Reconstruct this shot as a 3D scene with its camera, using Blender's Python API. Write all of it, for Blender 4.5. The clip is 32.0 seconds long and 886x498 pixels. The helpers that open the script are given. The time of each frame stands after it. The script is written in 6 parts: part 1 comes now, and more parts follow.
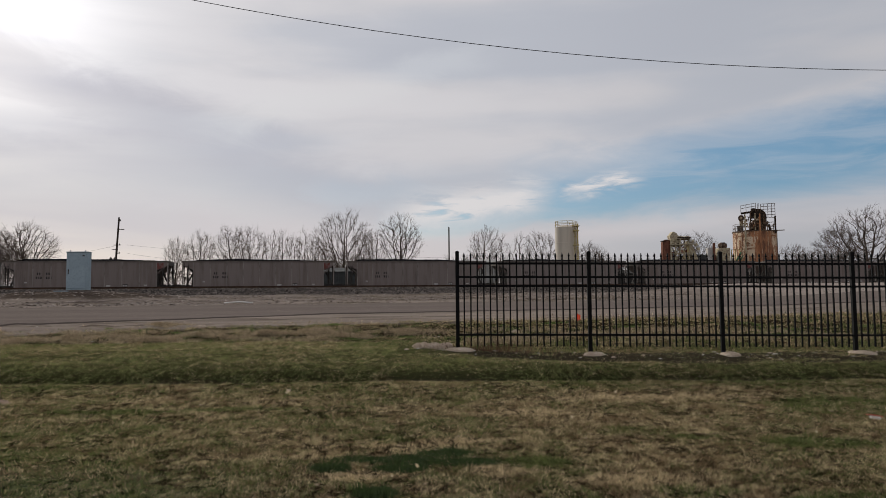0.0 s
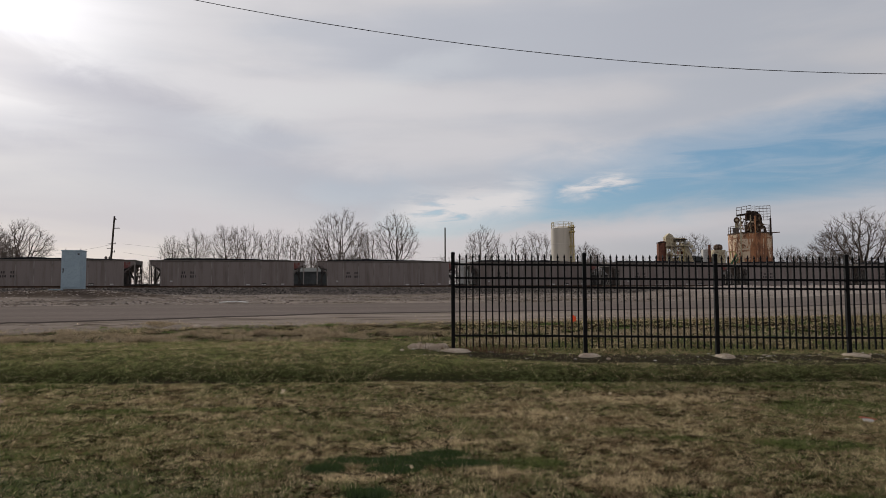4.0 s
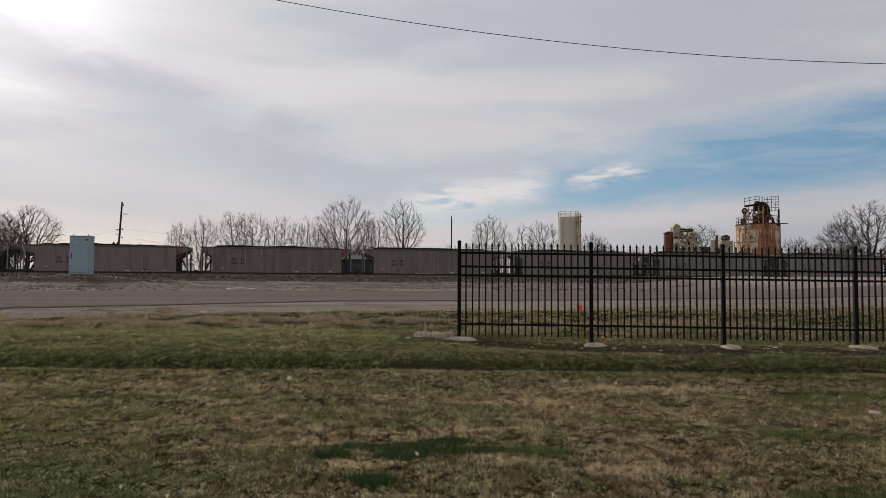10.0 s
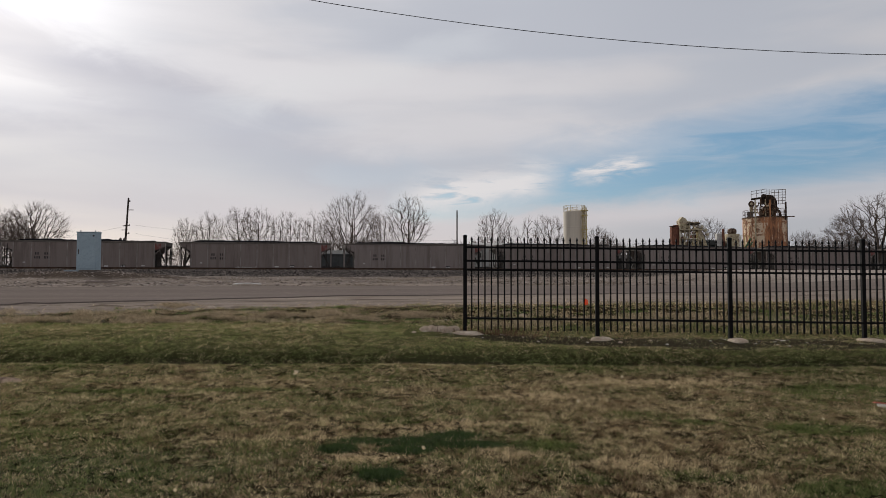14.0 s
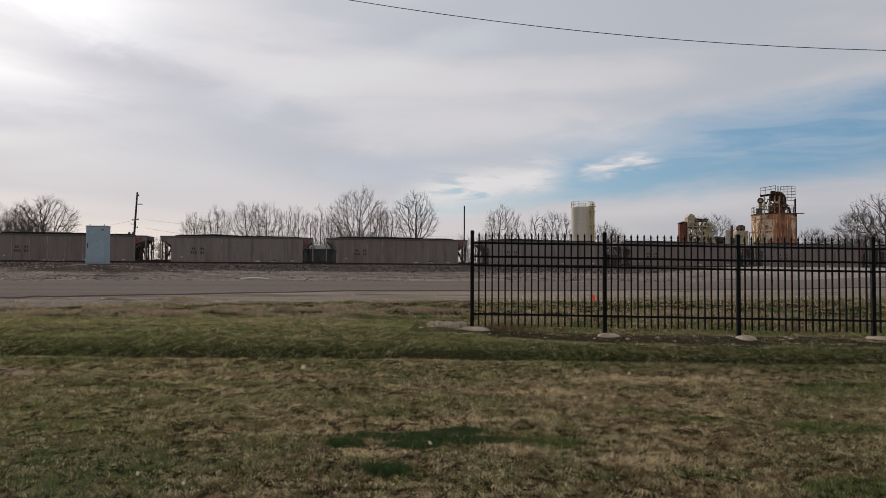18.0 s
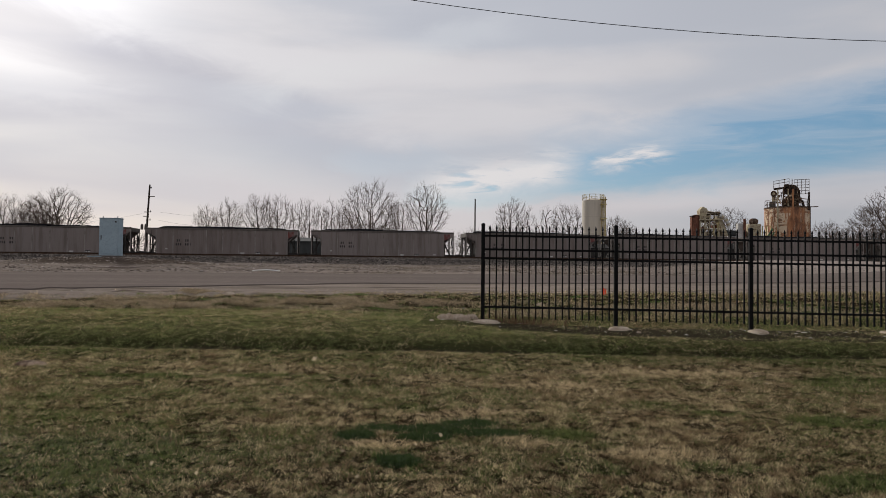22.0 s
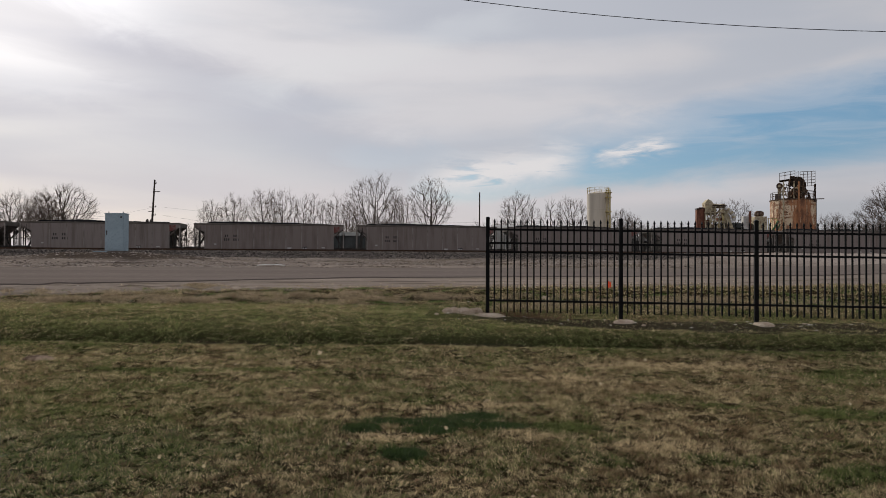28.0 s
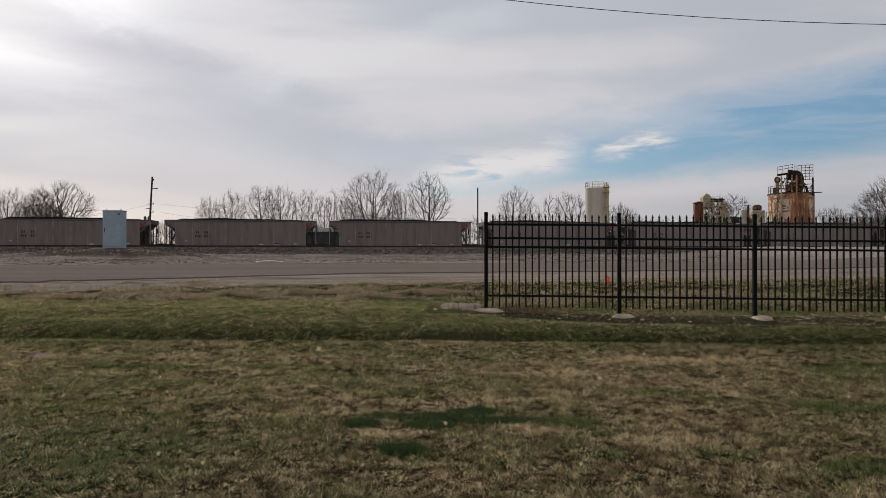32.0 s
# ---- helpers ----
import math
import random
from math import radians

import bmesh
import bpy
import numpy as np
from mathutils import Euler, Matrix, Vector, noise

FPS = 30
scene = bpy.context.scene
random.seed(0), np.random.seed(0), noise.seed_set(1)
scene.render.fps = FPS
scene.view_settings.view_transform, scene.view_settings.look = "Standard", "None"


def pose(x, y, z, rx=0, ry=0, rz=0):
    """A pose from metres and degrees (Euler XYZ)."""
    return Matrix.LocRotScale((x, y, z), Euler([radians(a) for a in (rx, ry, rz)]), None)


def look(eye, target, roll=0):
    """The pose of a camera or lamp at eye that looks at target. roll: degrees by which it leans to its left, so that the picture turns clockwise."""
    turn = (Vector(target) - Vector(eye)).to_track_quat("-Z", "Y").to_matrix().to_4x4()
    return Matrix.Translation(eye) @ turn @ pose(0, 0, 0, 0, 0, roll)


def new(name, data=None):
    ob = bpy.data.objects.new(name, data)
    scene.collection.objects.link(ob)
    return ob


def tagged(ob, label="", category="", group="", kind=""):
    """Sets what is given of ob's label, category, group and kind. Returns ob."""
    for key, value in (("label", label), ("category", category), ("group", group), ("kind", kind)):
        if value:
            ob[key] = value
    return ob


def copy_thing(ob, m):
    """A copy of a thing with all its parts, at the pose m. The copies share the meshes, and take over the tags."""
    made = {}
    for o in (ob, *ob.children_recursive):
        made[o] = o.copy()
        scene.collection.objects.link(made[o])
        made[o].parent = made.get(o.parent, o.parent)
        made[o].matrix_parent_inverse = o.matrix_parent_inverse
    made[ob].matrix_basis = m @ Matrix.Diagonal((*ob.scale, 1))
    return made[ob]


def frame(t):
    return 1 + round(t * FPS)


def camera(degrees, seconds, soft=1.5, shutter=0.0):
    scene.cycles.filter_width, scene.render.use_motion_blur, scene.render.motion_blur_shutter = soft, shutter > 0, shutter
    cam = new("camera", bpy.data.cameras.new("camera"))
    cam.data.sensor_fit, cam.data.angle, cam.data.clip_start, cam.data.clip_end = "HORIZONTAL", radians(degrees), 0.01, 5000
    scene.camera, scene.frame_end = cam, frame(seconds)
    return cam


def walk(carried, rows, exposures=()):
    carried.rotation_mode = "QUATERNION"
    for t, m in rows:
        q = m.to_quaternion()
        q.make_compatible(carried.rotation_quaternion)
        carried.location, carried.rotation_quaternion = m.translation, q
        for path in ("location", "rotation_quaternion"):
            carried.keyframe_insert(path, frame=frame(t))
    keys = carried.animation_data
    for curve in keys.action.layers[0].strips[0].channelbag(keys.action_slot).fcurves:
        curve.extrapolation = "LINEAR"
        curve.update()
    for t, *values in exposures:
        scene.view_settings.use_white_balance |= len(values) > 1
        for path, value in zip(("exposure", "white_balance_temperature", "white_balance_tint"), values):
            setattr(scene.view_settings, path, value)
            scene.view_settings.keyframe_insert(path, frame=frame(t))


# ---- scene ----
cam = camera(65.74, 32.0, soft=0.7)
walk(cam, [
    (0.0, pose(0.002, -0.000, 1.296, 93.80, 0.51, 0.13)),
    (0.5, pose(0.004, -0.000, 1.298, 93.74, 0.53, 0.13)),
    (1.0, pose(0.002, -0.001, 1.300, 93.47, 0.39, 0.25)),
    (1.5, pose(0.003, 0.000, 1.300, 93.56, 0.31, 0.13)),
    (2.0, pose(0.001, -0.001, 1.298, 93.60, 0.58, 0.14)),
    (2.5, pose(-0.000, -0.001, 1.301, 93.47, 0.51, 0.05)),
    (3.0, pose(0.001, -0.002, 1.303, 93.74, 0.54, 0.07)),
    (3.5, pose(0.004, -0.003, 1.301, 93.78, 0.34, -0.12)),
    (5.5, pose(0.015, -0.004, 1.306, 94.17, 0.10, -0.22)),
    (6.0, pose(0.011, 0.001, 1.304, 94.37, 0.14, 0.21)),
    (6.5, pose(0.006, 0.004, 1.306, 94.78, 0.25, 0.61)),
    (7.0, pose(0.007, -0.003, 1.304, 94.65, -0.31, 0.18)),
    (7.5, pose(0.004, -0.004, 1.305, 94.19, -0.32, -0.15)),
    (8.0, pose(0.010, -0.002, 1.300, 93.59, -0.30, -0.12)),
    (8.5, pose(0.009, -0.002, 1.298, 93.44, -0.07, -0.12)),
    (9.0, pose(0.005, -0.001, 1.301, 93.20, 0.00, 0.00)),
    (9.5, pose(0.003, -0.003, 1.297, 92.97, -0.22, 0.44)),
    (10.0, pose(0.001, -0.002, 1.300, 92.87, -0.26, 0.28)),
    (10.5, pose(0.002, 0.004, 1.301, 92.75, -0.15, 0.27)),
    (11.0, pose(0.000, 0.002, 1.299, 92.93, -0.29, 0.42)),
    (11.5, pose(0.004, 0.003, 1.300, 92.91, -0.18, 0.52)),
    (12.0, pose(0.003, 0.002, 1.302, 92.81, -0.03, 0.67)),
    (12.5, pose(0.000, -0.000, 1.298, 92.63, -0.34, 0.71)),
    (13.0, pose(0.001, -0.002, 1.302, 92.63, -0.08, 0.77)),
    (13.5, pose(0.002, -0.002, 1.304, 92.64, -0.37, 0.66)),
    (14.0, pose(0.001, 0.003, 1.299, 92.41, -0.05, 0.76)),
    (14.5, pose(0.001, 0.003, 1.303, 92.28, -0.16, 0.65)),
    (16.5, pose(0.000, -0.003, 1.299, 92.26, -0.20, 1.26)),
    (17.0, pose(-0.002, 0.001, 1.301, 92.15, -0.35, 1.37)),
    (17.5, pose(0.001, 0.004, 1.300, 91.95, -0.33, 1.36)),
    (18.0, pose(-0.001, 0.003, 1.300, 92.03, -0.34, 1.35)),
    (18.5, pose(-0.003, 0.005, 1.299, 92.05, -0.37, 1.40)),
    (19.0, pose(0.002, 0.005, 1.299, 91.98, -0.40, 1.36)),
    (19.5, pose(0.001, -0.001, 1.299, 91.76, -0.48, 1.61)),
    (20.0, pose(-0.003, -0.000, 1.298, 91.35, -0.17, 1.96)),
    (20.5, pose(-0.005, 0.002, 1.298, 91.39, -0.24, 1.95)),
    (21.0, pose(-0.005, 0.001, 1.302, 91.38, -0.38, 2.13)),
    (21.5, pose(-0.002, -0.001, 1.300, 91.34, -0.25, 2.22)),
    (22.0, pose(-0.005, 0.002, 1.300, 91.42, -0.51, 2.23)),
    (22.5, pose(-0.004, 0.002, 1.299, 91.49, -0.60, 2.42)),
    (23.0, pose(-0.007, 0.001, 1.300, 91.36, -0.48, 2.54)),
    (23.5, pose(-0.005, 0.005, 1.298, 91.30, -0.44, 2.60)),
    (24.0, pose(-0.009, 0.003, 1.299, 91.22, -0.43, 2.59)),
    (24.5, pose(-0.004, -0.002, 1.299, 91.07, -0.21, 2.57)),
    (25.0, pose(-0.001, 0.001, 1.299, 90.94, -0.36, 2.52)),
    (25.5, pose(-0.004, 0.003, 1.300, 90.94, -0.37, 2.54)),
    (27.5, pose(-0.004, 0.003, 1.302, 90.90, -0.30, 2.60)),
    (28.0, pose(-0.006, -0.006, 1.300, 90.90, -0.28, 2.62)),
    (28.5, pose(-0.007, -0.008, 1.298, 90.85, -0.22, 2.49)),
    (29.0, pose(-0.006, -0.005, 1.298, 90.78, -0.24, 2.62)),
    (29.5, pose(0.000, -0.002, 1.300, 90.72, -0.12, 2.46)),
    (30.0, pose(-0.007, -0.002, 1.297, 90.81, 0.00, 2.31)),
    (30.5, pose(-0.004, 0.003, 1.298, 90.64, 0.09, 2.30)),
    (31.0, pose(-0.004, 0.001, 1.297, 90.67, 0.19, 2.38)),
    (31.5, pose(-0.002, -0.001, 1.299, 90.57, 0.13, 2.28)),
    (32.0, pose(-0.005, 0.004, 1.296, 90.53, 0.03, 2.49)),
], exposures=[(0.0, -0.07), (7.0, -0.07), (13.0, 0.0), (32.0, 0.0)])

# ---- sky and sun ----
EYE = 1.3
SUN_AZ, SUN_EL = -36.0, 22.0      # degrees left of straight ahead, and above the horizon
SUN_DIR = Vector((math.sin(radians(SUN_AZ)) * math.cos(radians(SUN_EL)),
                  math.cos(radians(SUN_AZ)) * math.cos(radians(SUN_EL)), math.sin(radians(SUN_EL))))


class Nodes:
    """Short hand for building node trees."""

    def __init__(self, tree):
        self.tree = tree
        tree.nodes.clear()

    def add(self, kind, ins=None):
        n = self.tree.nodes.new(kind)
        for k, v in (ins or {}).items():
            self.put(n.inputs[k], v)
        return n

    def put(self, socket, v):
        if isinstance(v, bpy.types.NodeSocket):
            self.tree.links.new(v, socket)
        elif isinstance(v, bpy.types.Node):
            self.tree.links.new(v.outputs[0], socket)
        else:
            socket.default_value = v

    def math(self, op, a, b=0.0, c=0.0, clamp=False):
        n = self.add("ShaderNodeMath", {0: a, 1: b, 2: c})
        n.operation, n.use_clamp = op, clamp
        return n.outputs[0]

    def mix(self, f, a, b, blend="MIX"):
        n = self.add("ShaderNodeMix")
        n.data_type, n.blend_type = "RGBA", blend
        for s, v in ((n.inputs[0], f), (n.inputs[6], a), (n.inputs[7], b)):
            self.put(s, rgb(v) if isinstance(v, tuple) else v)
        return n.outputs[2]

    def noise(self, vec, scale, detail=4.0, rough=0.55, distort=0.0):
        ins = {"Scale": scale, "Detail": detail, "Roughness": rough, "Distortion": distort}
        if vec is not None:
            ins["Vector"] = vec
        return self.add("ShaderNodeTexNoise", ins).outputs[0]

    def ramp(self, v, lo, hi, a=0.0, b=1.0, smooth=True):
        if lo > hi:
            lo, hi, a, b = hi, lo, b, a
        n = self.add("ShaderNodeMapRange", {0: v, 1: lo, 2: hi, 3: a, 4: b})
        n.interpolation_type = "SMOOTHSTEP" if smooth else "LINEAR"
        return n.outputs[0]

    def xyz(self, v):
        n = self.add("ShaderNodeSeparateXYZ", {0: v})
        return n.outputs[0], n.outputs[1], n.outputs[2]

    def vec(self, x, y, z):
        return self.add("ShaderNodeCombineXYZ", {0: x, 1: y, 2: z}).outputs[0]


def rgb(c):
    return (*c, 1.0) if len(c) == 3 else c


world = bpy.data.worlds.new("sky")
scene.world = world
world.use_nodes = True
w = Nodes(world.node_tree)
coord = w.add("ShaderNodeTexCoord").outputs["Generated"]
dx, dy, dz = w.xyz(coord)
az = w.math("MULTIPLY", w.math("ARCTAN2", dx, dy), 57.2958)
el = w.math("MULTIPLY", w.math("ARCSINE", dz), 57.2958)
sky = w.add("ShaderNodeTexSky")
sky.sky_type, sky.sun_disc, sky.sun_elevation, sky.sun_rotation = "NISHITA", False, radians(SUN_EL), radians(SUN_AZ)
sky.air_density, sky.dust_density, sky.ozone_density = 1.0, 1.2, 1.5
blue = w.mix(1.0, w.mix(1.0, sky.outputs[0], (0.055, 0.055, 0.055), "MULTIPLY"), (0.0, 0.100, 0.205), "ADD")
# thin cloud sheets, drawn out along the wind
flat = w.vec(w.math("MULTIPLY", az, 0.030), w.math("MULTIPLY", el, 0.085), 0.0)
turned = w.add("ShaderNodeMapping", {"Vector": flat, "Rotation": (0, 0, radians(-30)), "Scale": (0.7, 1.7, 1.0)}).outputs[0]
streak = w.noise(turned, 1.5, 5.0, 0.42, 0.35)
puff = w.noise(flat, 3.6, 8.0, 0.62, 0.6)
wisp = w.noise(turned, 5.5, 7.0, 0.6, 0.8)
fray = w.noise(w.add("ShaderNodeMapping", {"Vector": flat, "Rotation": (0, 0, radians(-14)), "Scale": (1.0, 1.9, 1.0)}).outputs[0], 6.0, 8.0, 0.60, 0.45)
broad = w.noise(flat, 0.75, 3.0, 0.5, 0.2)
ragged = w.math("MULTIPLY", w.math("SUBTRACT", puff, 0.5), 4.5)


def along(a0, e0, slope, half, reach0, reach1, soft=6.0):
    """A drawn-out sheet: 1 on its middle line, fading across it and past both ends."""
    line = w.math("ADD", e0, w.math("MULTIPLY", w.math("SUBTRACT", az, a0), slope))
    d = w.math("DIVIDE", w.math("ABSOLUTE", w.math("ADD", w.math("SUBTRACT", el, line), ragged)), half)
    frayed = w.math("ADD", az, w.math("MULTIPLY", ragged, 1.6))
    return w.math("MULTIPLY", w.ramp(d, 1.5, 0.1), w.math("MULTIPLY", w.ramp(frayed, reach0 - soft, reach0), w.ramp(frayed, reach1 + soft, reach1)))


# the clear gap between two sheets, low on the right and climbing
past = w.math("MAXIMUM", w.math("ADD", az, 3.0), 0.0)
mid = w.math("ADD", 5.9, w.math("MULTIPLY", 0.135, past))
wide = w.math("ADD", 1.35, w.math("MULTIPLY", past, 0.062))
off = w.math("ADD", w.math("SUBTRACT", el, mid), w.math("MULTIPLY", ragged, 0.75))
gap = w.math("MULTIPLY", w.ramp(w.math("DIVIDE", w.math("ABSOLUTE", off), wide), 1.35, 0.35),
             w.math("MULTIPLY", w.ramp(az, -8.0, 0.0), w.ramp(az, 80.0, 50.0)))
cover = w.math("MAXIMUM", w.math("MULTIPLY", along(3.4, 7.4, 0.10, 1.75, -0.5, 5.5, 5.0), w.ramp(fray, 0.30, 0.48)),
               w.math("MULTIPLY", along(13.0, 9.2, 0.13, 1.05, 11.0, 15.0, 3.0), w.ramp(fray, 0.37, 0.58)))
veil = w.ramp(w.math("ADD", w.math("MULTIPLY", wisp, 0.6), w.math("MULTIPLY", streak, 0.4)), 0.42, 0.64, 1.0, 0.72)
gap = w.math("MULTIPLY", w.math("MULTIPLY", gap, veil), 0.95)
above = w.math("SUBTRACT", el, mid)
upper = w.math("MULTIPLY", w.math("MULTIPLY", w.ramp(w.math("ADD", above, ragged), 5.5, 1.0), w.ramp(above, -1.0, 0.5)), w.math("MULTIPLY", w.ramp(az, -2.0, 13.0), w.ramp(az, 80.0, 50.0)))
gap = w.math("MAXIMUM", gap, w.math("MULTIPLY", upper, 0.68))
haze_blue = w.math("MULTIPLY", along(-5.0, 8.3, -0.05, 1.8, -9.0, 0.0), 0.30)
clear = w.math("MAXIMUM", w.math("MAXIMUM", gap, haze_blue), w.math("MULTIPLY", w.ramp(streak, 0.60, 0.40), 0.16))
clear = w.math("MULTIPLY", clear, w.math("SUBTRACT", 1.0, w.math("MULTIPLY", cover, 0.92)))
# cloud colour: pink-white low down, grey-lilac higher
low = w.ramp(w.math("ADD", el, w.math("MULTIPLY", ragged, 0.6)), 9.5, 2.0)
tone = w.math("ADD", w.math("MULTIPLY", streak, 0.78), w.math("ADD", w.math("MULTIPLY", puff, 0.14), w.math("MULTIPLY", wisp, 0.08)))
grey = w.mix(w.ramp(tone, 0.38, 0.62), (0.525, 0.518, 0.555), (0.675, 0.658, 0.680))
grey = w.mix(w.math("MULTIPLY", w.ramp(broad, 0.35, 0.65), 0.6), grey, (0.565, 0.56, 0.59))
grey = w.mix(w.math("MULTIPLY", along(-22.0, 12.6, -0.33, 3.0, -40.0, -9.0, 8.0), 0.65), grey, (0.46, 0.46, 0.515))
bar = along(-31.0, 15.6, -0.22, 2.4, -48.0, -18.0, 8.0)
grey = w.mix(w.math("MULTIPLY", bar, 0.65), grey, (0.47, 0.465, 0.525))
grey = w.mix(w.math("MULTIPLY", along(-30.0, 10.0, -0.06, 1.5, -44.0, -24.0, 6.0), 0.7), grey, (0.49, 0.485, 0.54))
grey = w.mix(w.math("MULTIPLY", along(-9.5, 16.0, 0.25, 1.5, -16.0, 0.0, 7.0), 0.5), grey, (0.68, 0.675, 0.69))
grey = w.mix(w.math("MULTIPLY", w.math("MULTIPLY", w.ramp(az, 4.0, 32.0), w.ramp(el, 10.0, 16.0)), 0.65), grey, (0.49, 0.485, 0.51))
cloud = w.mix(w.math("MULTIPLY", low, 0.92), grey, w.mix(w.ramp(az, 0.0, 26.0), (0.645, 0.588, 0.592), (0.455, 0.440, 0.462)))
cloud = w.mix(w.math("MULTIPLY", cover, 0.95), cloud, (0.765, 0.730, 0.725))
toward = w.add("ShaderNodeVectorMath", {0: coord, 1: tuple(SUN_DIR)})
toward.operation = "DOT_PRODUCT"
near_sun = w.math("MAXIMUM", toward.outputs["Value"], 0.0)
glow = w.math("ADD", w.math("MULTIPLY", w.math("POWER", near_sun, 90.0), 0.65), w.math("MULTIPLY", w.math("POWER", near_sun, 14.0), 0.12))
glow = w.math("MULTIPLY", glow, w.math("ADD", 0.35, w.math("MULTIPLY", tone, 1.2)))
glow = w.math("MULTIPLY", glow, w.math("SUBTRACT", 1.0, w.math("MULTIPLY", w.math("MAXIMUM", bar, w.ramp(el, 15.0, 10.0)), 0.55)))
colour = w.mix(clear, cloud, blue)
colour = w.mix(1.0, colour, w.mix(1.0, w.vec(glow, glow, glow), (1.0, 0.98, 0.98), "MULTIPLY"), "ADD")
back = w.add("ShaderNodeBackground", {"Color": colour, "Strength": 1.0})
w.add("ShaderNodeOutputWorld", {0: back})

sun = new("sun", bpy.data.lights.new("sun", "SUN"))
sun.data.energy, sun.data.angle, sun.data.color = 3.0, radians(14), (1.0, 0.95, 0.87)
sun.matrix_world = look(SUN_DIR * 200, (0, 0, 0))

# ---- plan: the tracks run 11 degrees off the picture's width ----
TURN = radians(11.0)
E_S = Vector((math.cos(TURN), math.sin(TURN), 0.0))      # along the tracks
E_N = Vector((-math.sin(TURN), math.cos(TURN), 0.0))     # away from the viewer
SIDE_N = 73.0 * math.cos(TURN)                            # near side of the train
TRAIN_N = SIDE_N + 1.55
RAIL_Z = EYE + 0.20
NEAR_N, NEAR_Z = 66.6, EYE + 0.93                         # the empty track in front
FENCE_Y = 12.65


def at(s, n, z=0.0):
    p = E_S * s + E_N * n
    return Vector((p.x, p.y, z))


def lerp_table(v, table):
    if v <= table[0][0]:
        return table[0][1]
    for (a, za), (b, zb) in zip(table, table[1:]):
        if v <= b:
            f = (v - a) / (b - a)
            f = f * f * (3 - 2 * f) if abs(zb - za) > 0.25 else f
            return za + (zb - za) * f
    return table[-1][1]


BED = NEAR_Z - 0.30
PROFILE = ((15.0, 0.29), (22.0, 0.39), (26.5, 0.43), (33.0, 0.55), (40.0, 0.76), (50.0, 1.02), (58.0, 1.30), (61.2, 1.50),
           (64.3, BED), (68.9, BED), (71.5, RAIL_Z - 0.34), (82.0, RAIL_Z - 0.4), (90.0, 1.15), (4000.0, 1.1))
CROSSING = ((15.0, 0.29), (22.0, 0.40), (26.5, 0.46), (33.0, 0.72), (40.0, 1.06), (50.0, 1.60), (58.0, 2.02), (61.2, 2.12),
            (64.3, BED + 0.1), (68.9, BED + 0.1), (71.5, RAIL_Z - 0.34), (82.0, RAIL_Z - 0.4), (90.0, 1.15), (4000.0, 1.1))
LAWN = ((0.0, 0.0), (8.6, 0.01), (9.6, 0.035), (9.90, 0.035), (10.08, -0.05), (10.30, -0.11), (10.55, -0.07), (10.95, 0.065), (11.3, 0.135), (11.8, 0.185), (12.5, 0.25), (16.0, 0.30))


HEAPS = ((-9.4, 15.0, 0.45, 0.040), (-8.5, 15.6, 0.5, 0.074), (-7.7, 15.7, 0.5, 0.065), (-6.4, 15.4, 0.4, 0.045), (-5.9, 16.4, 0.5, 0.059), (-4.3, 16.6, 0.5, 0.059), (-3.4, 17.4, 0.6, 0.070), (-2.3, 15.8, 0.45, 0.050), (-1.0, 17.2, 0.5, 0.045), (-8.4, 21.0, 0.5, 0.059), (3.2, 16.0, 0.5, 0.040), (5.6, 17.0, 0.6, 0.040))


def ground_z(x, y):
    s, n = x * E_S.x + y * E_S.y, x * E_N.x + y * E_N.y
    wave = noise.noise((x * 0.22, y * 0.22, 3.0)) * 0.16
    k = min(1.0, max(0.0, (y - 13.0) / 5.0))
    k = k * k * (3 - 2 * k)
    far = 0.0
    if k > 0:
        c = min(1.0, max(0.0, (s - 26.0) / 16.0))
        c = c * c * (3 - 2 * c)
        far = lerp_table(n, PROFILE) * (1 - c) + lerp_table(n, CROSSING) * c
        far += noise.noise((x * 0.35, y * 0.35, 9.0)) * (0.05 if 40 < n < 62 else 0.02)
        far += (0.15 * noise.noise((s * 0.20, n * 0.5, 2.0)) + 0.09 * noise.noise((s * 0.55, n * 0.9, 6.0))) * (max(0.0, 1 - abs(n - 50.5) / 10.5) ** 0.4)
        d2 = ((x + 27.2) / 7.0) ** 2 + ((y - 49.6) / 4.0) ** 2      # earth heaped round the cabinet
        far += 0.62 * math.exp(-d2 * 1.1)
    clump = min(1.0, max(0.0, (y - 13.0) / 1.5), max(0.0, (23.5 - y) / 2.0))
    if clump > 0:
        far += clump * (0.07 * noise.noise((x * 1.3, y * 1.0, 4.0)) + 0.06 * noise.noise((x * 3.1, y * 2.2, 8.0)))
        for hx, hy, hr, hh in HEAPS:
            d2 = ((x - hx) / hr) ** 2 + ((y - hy) / hr) ** 2
            if d2 < 6:
                far += hh * math.exp(-d2 * 1.5) / max(k, 0.3)
    near = lerp_table(y + wave, LAWN) + noise.noise((x * 0.8, y * 0.8, 0)) * 0.012 + noise.noise((x * 0.25, y * 0.25, 5)) * 0.02
    if 9 < y < 14:
        near += 0.09 * min(1.0, max(0.0, (3.0 - x) / 6.0)) * min(1.0, (y - 9) / 3.0)
    near -= 0.085 * ease(x, -0.4, 2.2) * ease(y, 11.2, 12.0) * (1 - ease(y, 13.0, 14.2))      # worn soil along the fence
    return near * (1 - k) + far * k


def ease(v, a, b):
    k = min(1.0, max(0.0, (v - a) / (b - a)))
    return k * k * (3 - 2 * k)


def grass_edge(s):
    return 16.9 + 5.3 * ease(s, -16.0, 2.0) + 0.09 * min(60.0, max(0.0, s - 2.0))


